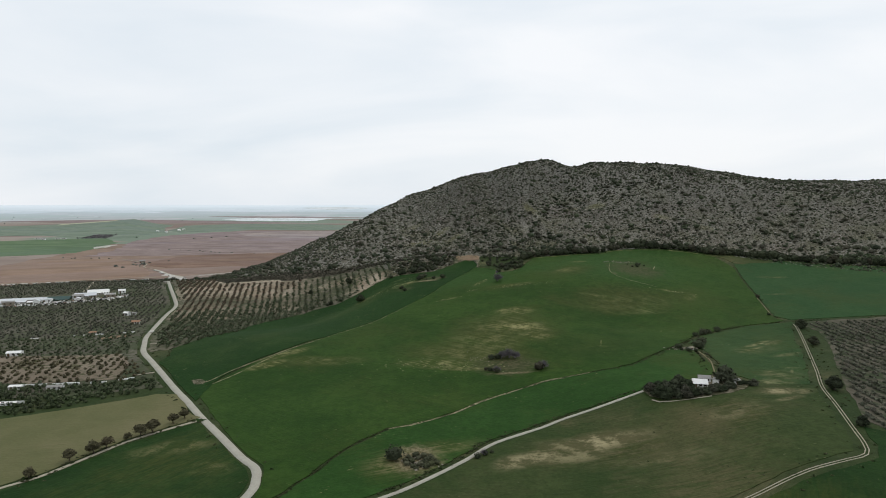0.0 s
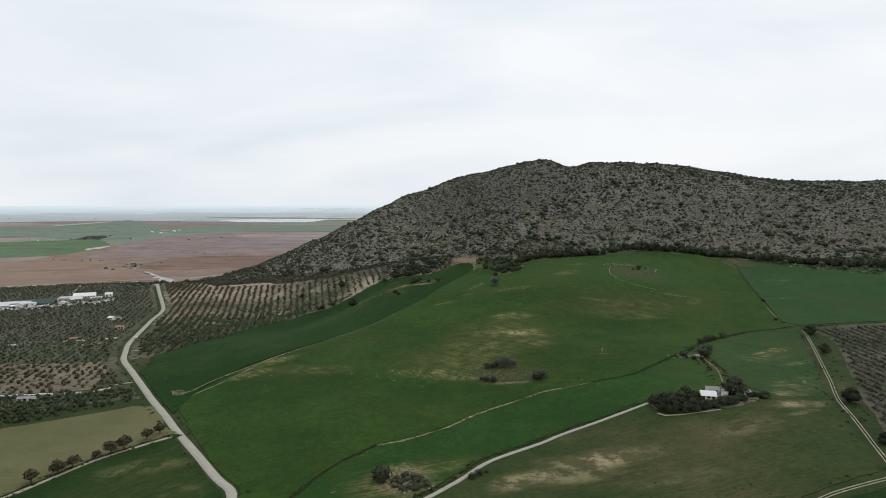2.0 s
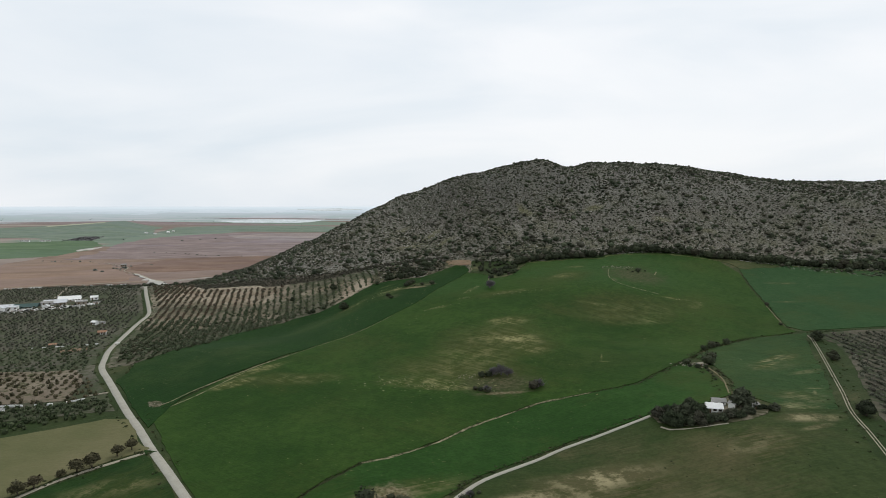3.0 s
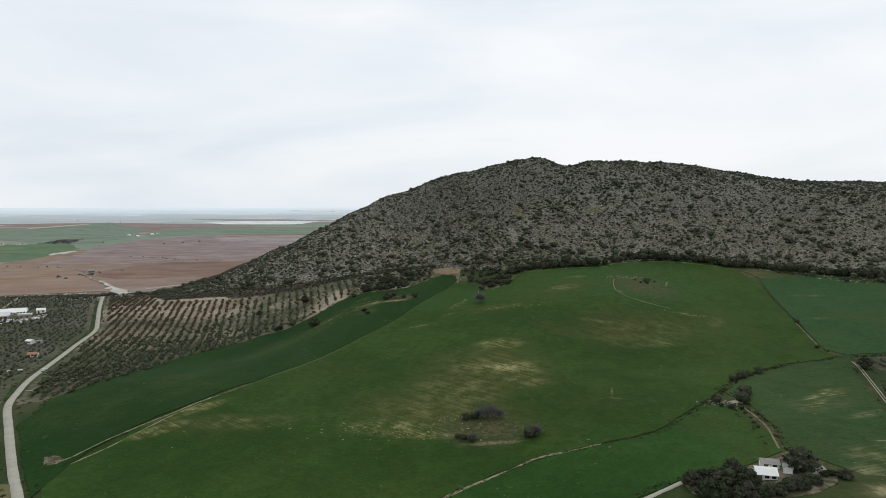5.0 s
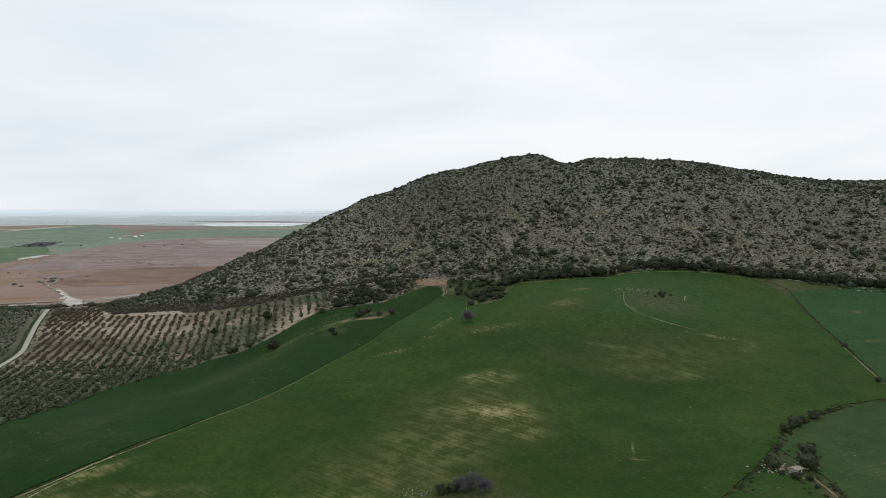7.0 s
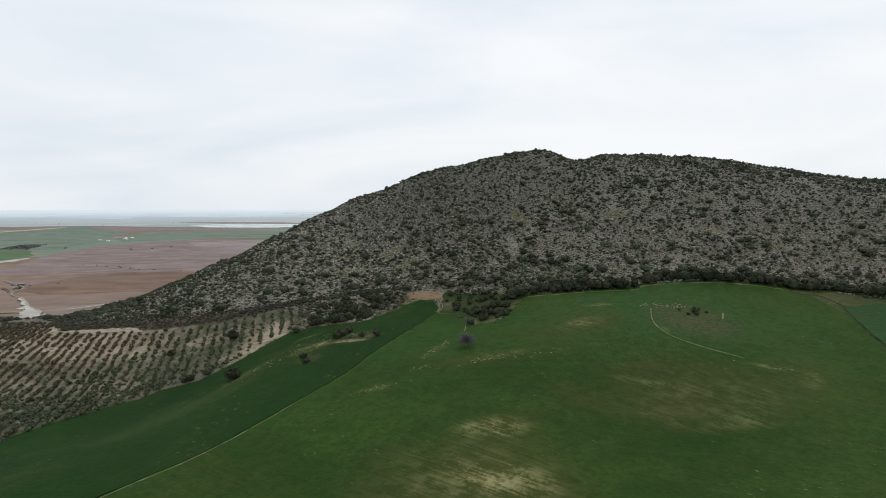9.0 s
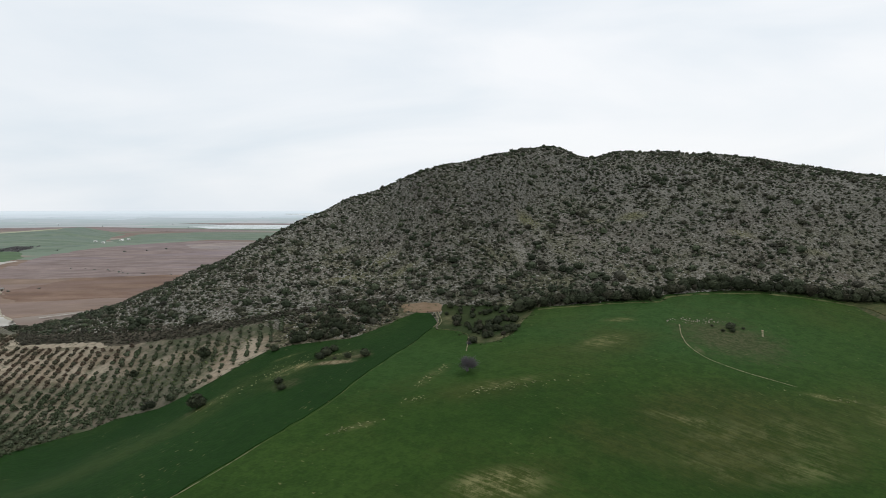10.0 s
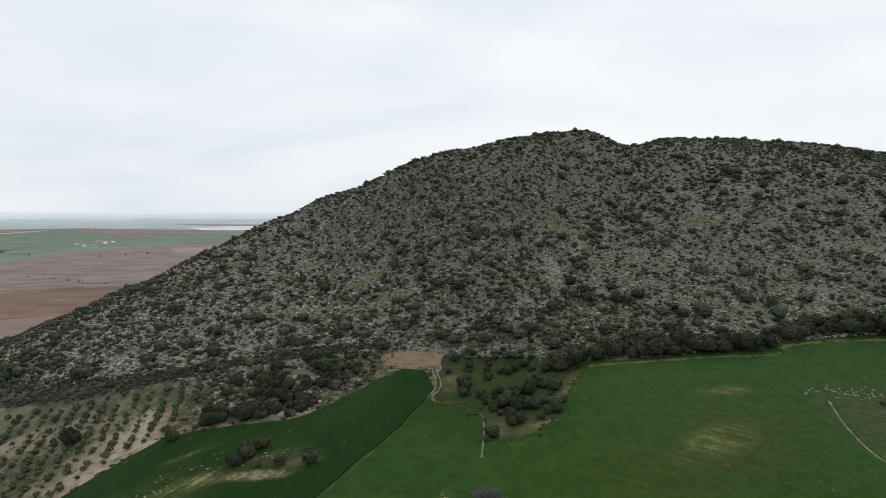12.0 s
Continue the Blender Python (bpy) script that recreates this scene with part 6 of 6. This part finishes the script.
def house(name, x, y, turn, long, deep, tall, rise, wall, roof, label, category="house", doors=1, windows=2, chimney=False):
    """A gabled building: walls, two roof slopes, doors and windows set into the long front."""
    base = new(name)
    h, d = long / 2, deep / 2
    v, f = box(-h, -d, -0.6, h, d, tall)
    g = np.array([(-h, -d, tall), (-h, d, tall), (-h, 0, tall + rise), (h, -d, tall), (h, d, tall), (h, 0, tall + rise)])
    gf = np.array([(0, 2, 1), (3, 4, 5), (0, 3, 5), (0, 5, 2), (1, 2, 5), (1, 5, 4)])
    part("wall", *joined([(v, f), (g, gf)]), wall, base)
    o = 0.22
    e = tall - rise * o / d + 0.05
    r = tall + rise + 0.06
    part("roof", *slab((-h - o, -d - o, e), (h + o, -d - o, e), (h + o, 0, r), (-h - o, 0, r), 0.1), roof, base)
    part("roof", *slab((h + o, d + o, e), (-h - o, d + o, e), (-h - o, 0, r), (h + o, 0, r), 0.1), roof, base)
    n = doors + windows
    for i in range(n):
        cx = -h + long * (i + 0.5) / n
        if i % 2 == 0 and i // 2 < doors:
            door = part("door", *box(cx - 0.4, -d - 0.03, -0.05, cx + 0.4, -d + 0.05, min(1.7, tall - 0.2)), M_WOOD, base)
        else:
            frame_ = part("window", *box(cx - 0.4, -d - 0.04, tall * 0.4, cx + 0.4, -d + 0.05, tall * 0.4 + 0.75), M_WOOD, base)
            part("pane", *box(cx - 0.33, -d - 0.055, tall * 0.4 + 0.07, cx + 0.33, -d - 0.035, tall * 0.4 + 0.68), M_DARK, frame_)
    if chimney:
        part("chimney", *box(h * 0.4, -0.25, tall + rise * 0.5, h * 0.4 + 0.5, 0.25, tall + rise + 0.7), wall, base)
    base.matrix_basis = stand(x, y, radians(turn))
    return tagged(base, label, category)


def build_buildings():
    house("farmhouse", 72.0, 174.8, -14, 3.7, 3.2, 1.2, 0.9, M_WHITE, M_WHITE, "whitewashed farmhouse with a white roof among trees", "house", 1, 2)
    house("farm_barn", 74.8, 178.6, -14, 3.2, 2.2, 1.2, 0.6, M_WHITE, M_GREYROOF, "white barn with a grey roof behind the farmhouse", "barn", 1, 1)
    house("farm_shed", 76.9, 175.6, 60, 2.0, 1.6, 1.3, 0.35, M_WHITE, M_GREYROOF, "small white shed with a grey roof", "shed", 1, 0)
    house("garden_hut", 81.6, 173.6, 20, 1.7, 1.3, 1.3, 0.3, M_WHITE, M_GREYROOF, "small white hut with a grey roof", "shed", 1, 0)
    house("roofless_hut", 86, 217.4, 25, 1.7, 1.3, 0.9, 0.15, M_PLASTER, M_STONE, "small white crumbling hut among rubble", "hut", 1, 0)
    house("grove_cottage", -150.9, 308.6, 15, 3.5, 2.4, 1.3, 0.6, M_WHITE, M_TILE, "white cottage with a tiled roof in the olives", "house", 1, 2)
    house("grove_cottage", -167.4, 333, -20, 3.0, 2.4, 1.4, 0.6, M_WHITE, M_WHITE, "white cottage among olive trees", "house", 1, 2)
    house("works_shed", -253.5, 381.2, 20, 26, 14, 0.6, 1.5, M_PLASTER, M_SHEET, "long shed with a pale sheet-metal roof", "shed", 3, 6)
    house("works_shed", -235.5, 386.6, 20, 12, 11, 0.6, 1.3, M_TEAL, M_TEAL, "low shed with a dark green sheet roof", "shed", 2, 2)
    house("works_hall", -224, 395.2, 24, 12, 8, 0.7, 1.6, M_PLASTER, M_SHEET, "white works hall with a sheet-metal roof", "hall", 3, 5)
    house("works_hall", -220.5, 403.6, 24, 12, 8, 1.0, 1.7, M_WHITE, M_WHITE, "white works hall among olive trees", "hall", 3, 5)
    house("works_shed", -226.5, 391.1, 24, 6, 5, 1.6, 0.6, M_PLASTER, M_GREYROOF, "small shed with a grey roof beside the works", "shed", 1, 1)
    house("works_hut", -204.1, 400.8, 24, 4, 3.2, 1.7, 0.9, M_WHITE, M_WHITE, "small white hut beside the works", "hut", 1, 1)
    house("works_annex", -243.5, 376.3, 20, 8, 5, 2.4, 0.7, M_PLASTER, M_SHEET, "low annex with a sheet-metal roof", "shed", 1, 2)
    house("cottage_shed", -164.2, 334.4, 10, 2.0, 1.6, 1.0, 0.3, M_PLASTER, M_GREYROOF, "grey lean-to shed beside a white cottage", "shed", 1, 0)
    house("grove_ruin", -157.6, 282.2, 20, 2.6, 2.0, 1.0, 0.3, M_STONE, M_TILE, "small reddish ruined hut in the olives", "hut", 1, 0)
    house("field_house", -164.9, 241, 10, 5.0, 3.0, 1.3, 0.5, M_WHITE, M_WHITE, "low white house in the western grove", "house", 1, 2)
    house("garden_house", -120.9, 194.5, 8, 4.5, 2.0, 1.1, 0.35, M_WHITE, M_GREYROOF, "low grey-roofed house beside the grove", "house", 1, 2)
    house("garden_house", -133.9, 195.6, 8, 3.6, 1.8, 1.1, 0.35, M_WHITE, M_WHITE, "low white house beside the grove", "house", 1, 2)
    house("long_shed", -127.5, 180.5, 12, 7.0, 1.3, 0.8, 0.2, M_WHITE, M_WHITE, "long low white shed before the grove", "shed", 1, 2)
    house("plain_farm", -301, 633, 20, 5, 3, 2, 0.8, M_STONE, M_GREYROOF, "lonely farmhouse on the ploughed plain", "house", 1, 2)
    rng = random.Random(400)
    for i in range(9):
        t = rng.uniform(0, 1)
        house("works_store", -256 + 54 * t + rng.uniform(-2, 2), 370 + 22 * t + rng.uniform(-5, 2), rng.choice((20, 24, 110)), rng.uniform(2.5, 6), rng.uniform(2, 3.5), rng.uniform(1.2, 2.2), 0.5, rng.choice((M_WHITE, M_STONE)), rng.choice((M_SHEET, M_GREYROOF, M_WHITE)),
              "small store shed beside the works", "shed", 1, 1)
    for i in range(5):
        house("plain_house", -575 + rng.uniform(-15, 35), 1330 + rng.uniform(-70, 70), rng.uniform(-20, 20), rng.uniform(4, 8), 4, 2.2, 0.8, M_WHITE, M_WHITE, "white farm building far out on the plain", "house", 1, 1)
    for i in range(5):
        house("plain_house", -665 + 12 * i + rng.uniform(-4, 4), 1030 + rng.uniform(-15, 15), rng.uniform(-20, 20), rng.uniform(5, 9), 3, 1.6, 0.6, M_WHITE, M_GREYROOF, "white farm building far out on the plain", "house", 1, 1)
    # walls along the groves: rows of white stones and a low wall
    def wall_line(name, a, b, label, gaps, thick=0.35, tall=0.7):
        rng2 = np.random.default_rng(len(label))
        a, b = np.array(a, float), np.array(b, float)
        n = int(np.linalg.norm(b - a) / 1.6)
        pieces = []
        for i in range(n):
            if rng2.uniform() < gaps:
                continue
            p = a + (b - a) * (i + 0.5) / n
            z = height(*p)
            v, f = box(-0.8, -thick / 2, -0.3, 0.8, thick / 2, tall * rng2.uniform(0.8, 1.1))
            t = math.atan2(b[1] - a[1], b[0] - a[0])
            c, s = math.cos(t), math.sin(t)
            pieces.append((np.column_stack([v[:, 0] * c - v[:, 1] * s + p[0], v[:, 0] * s + v[:, 1] * c + p[1], v[:, 2] + z]), f))
        return tagged(new(name, mesh_of(name, *joined(pieces), [M_WHITE])), label, "wall", kind="structure")

    wall_line("wall_grove", (-137.9, 197.9), (-107.9, 200), "white garden wall along the grove, broken in places", 0.35)
    wall_line("wall_roadside", (-107.9, 200), (-96.2, 206), "broken line of white boundary stones", 0.5, 0.4, 0.5)
    wall_line("wall_front", (-140, 178), (-122.5, 182), "low white wall before the grove", 0.05)
    wall_line("wall_middle", (-215, 262), (-129, 287.5), "broken line of pale boundary stones between groves", 0.72, 0.4, 0.5)
    wall_line("wall_edge", (-329.5, 451.4), (-228.4, 494), "broken line of white boundary stones beyond the grove", 0.5, 0.6, 0.8)
    build_works_clutter()


def build_works_clutter():
    """Parked goods and machines round the works: many small pale, grey and dark boxes."""
    rng = np.random.default_rng(410)
    for material, count, look in ((M_PLASTER, 120, "grey"), (M_WHITE, 90, "white"), (M_DARK, 80, "dark"), (M_TILE, 24, "rust-red")):
        pieces = []
        for i in range(count):
            t = rng.uniform()
            x, y = -262 + 66 * t + rng.normal(0, 2.0), 361 + 27 * t + rng.normal(0, 3.0)
            w, d, h = rng.uniform(0.3, 1.1), rng.uniform(0.25, 0.6), rng.uniform(0.3, 0.9)
            v, f = box(-w, -d, -0.1, w, d, h)
            v[4:] *= (0.92, 0.9, 1)
            c, q = math.cos(i * 1.7), math.sin(i * 1.7)
            v = np.column_stack([v[:, 0] * c - v[:, 1] * q, v[:, 0] * q + v[:, 1] * c, v[:, 2]])
            pieces.append((v + np.array([x, y, height(x, y)]), f))
        v, f = joined(pieces)
        tagged(new("works_clutter", mesh_of("works_clutter", v, f, [material])), look + " stacked goods and machines before the works", "clutter", kind="stuff")


build_buildings()
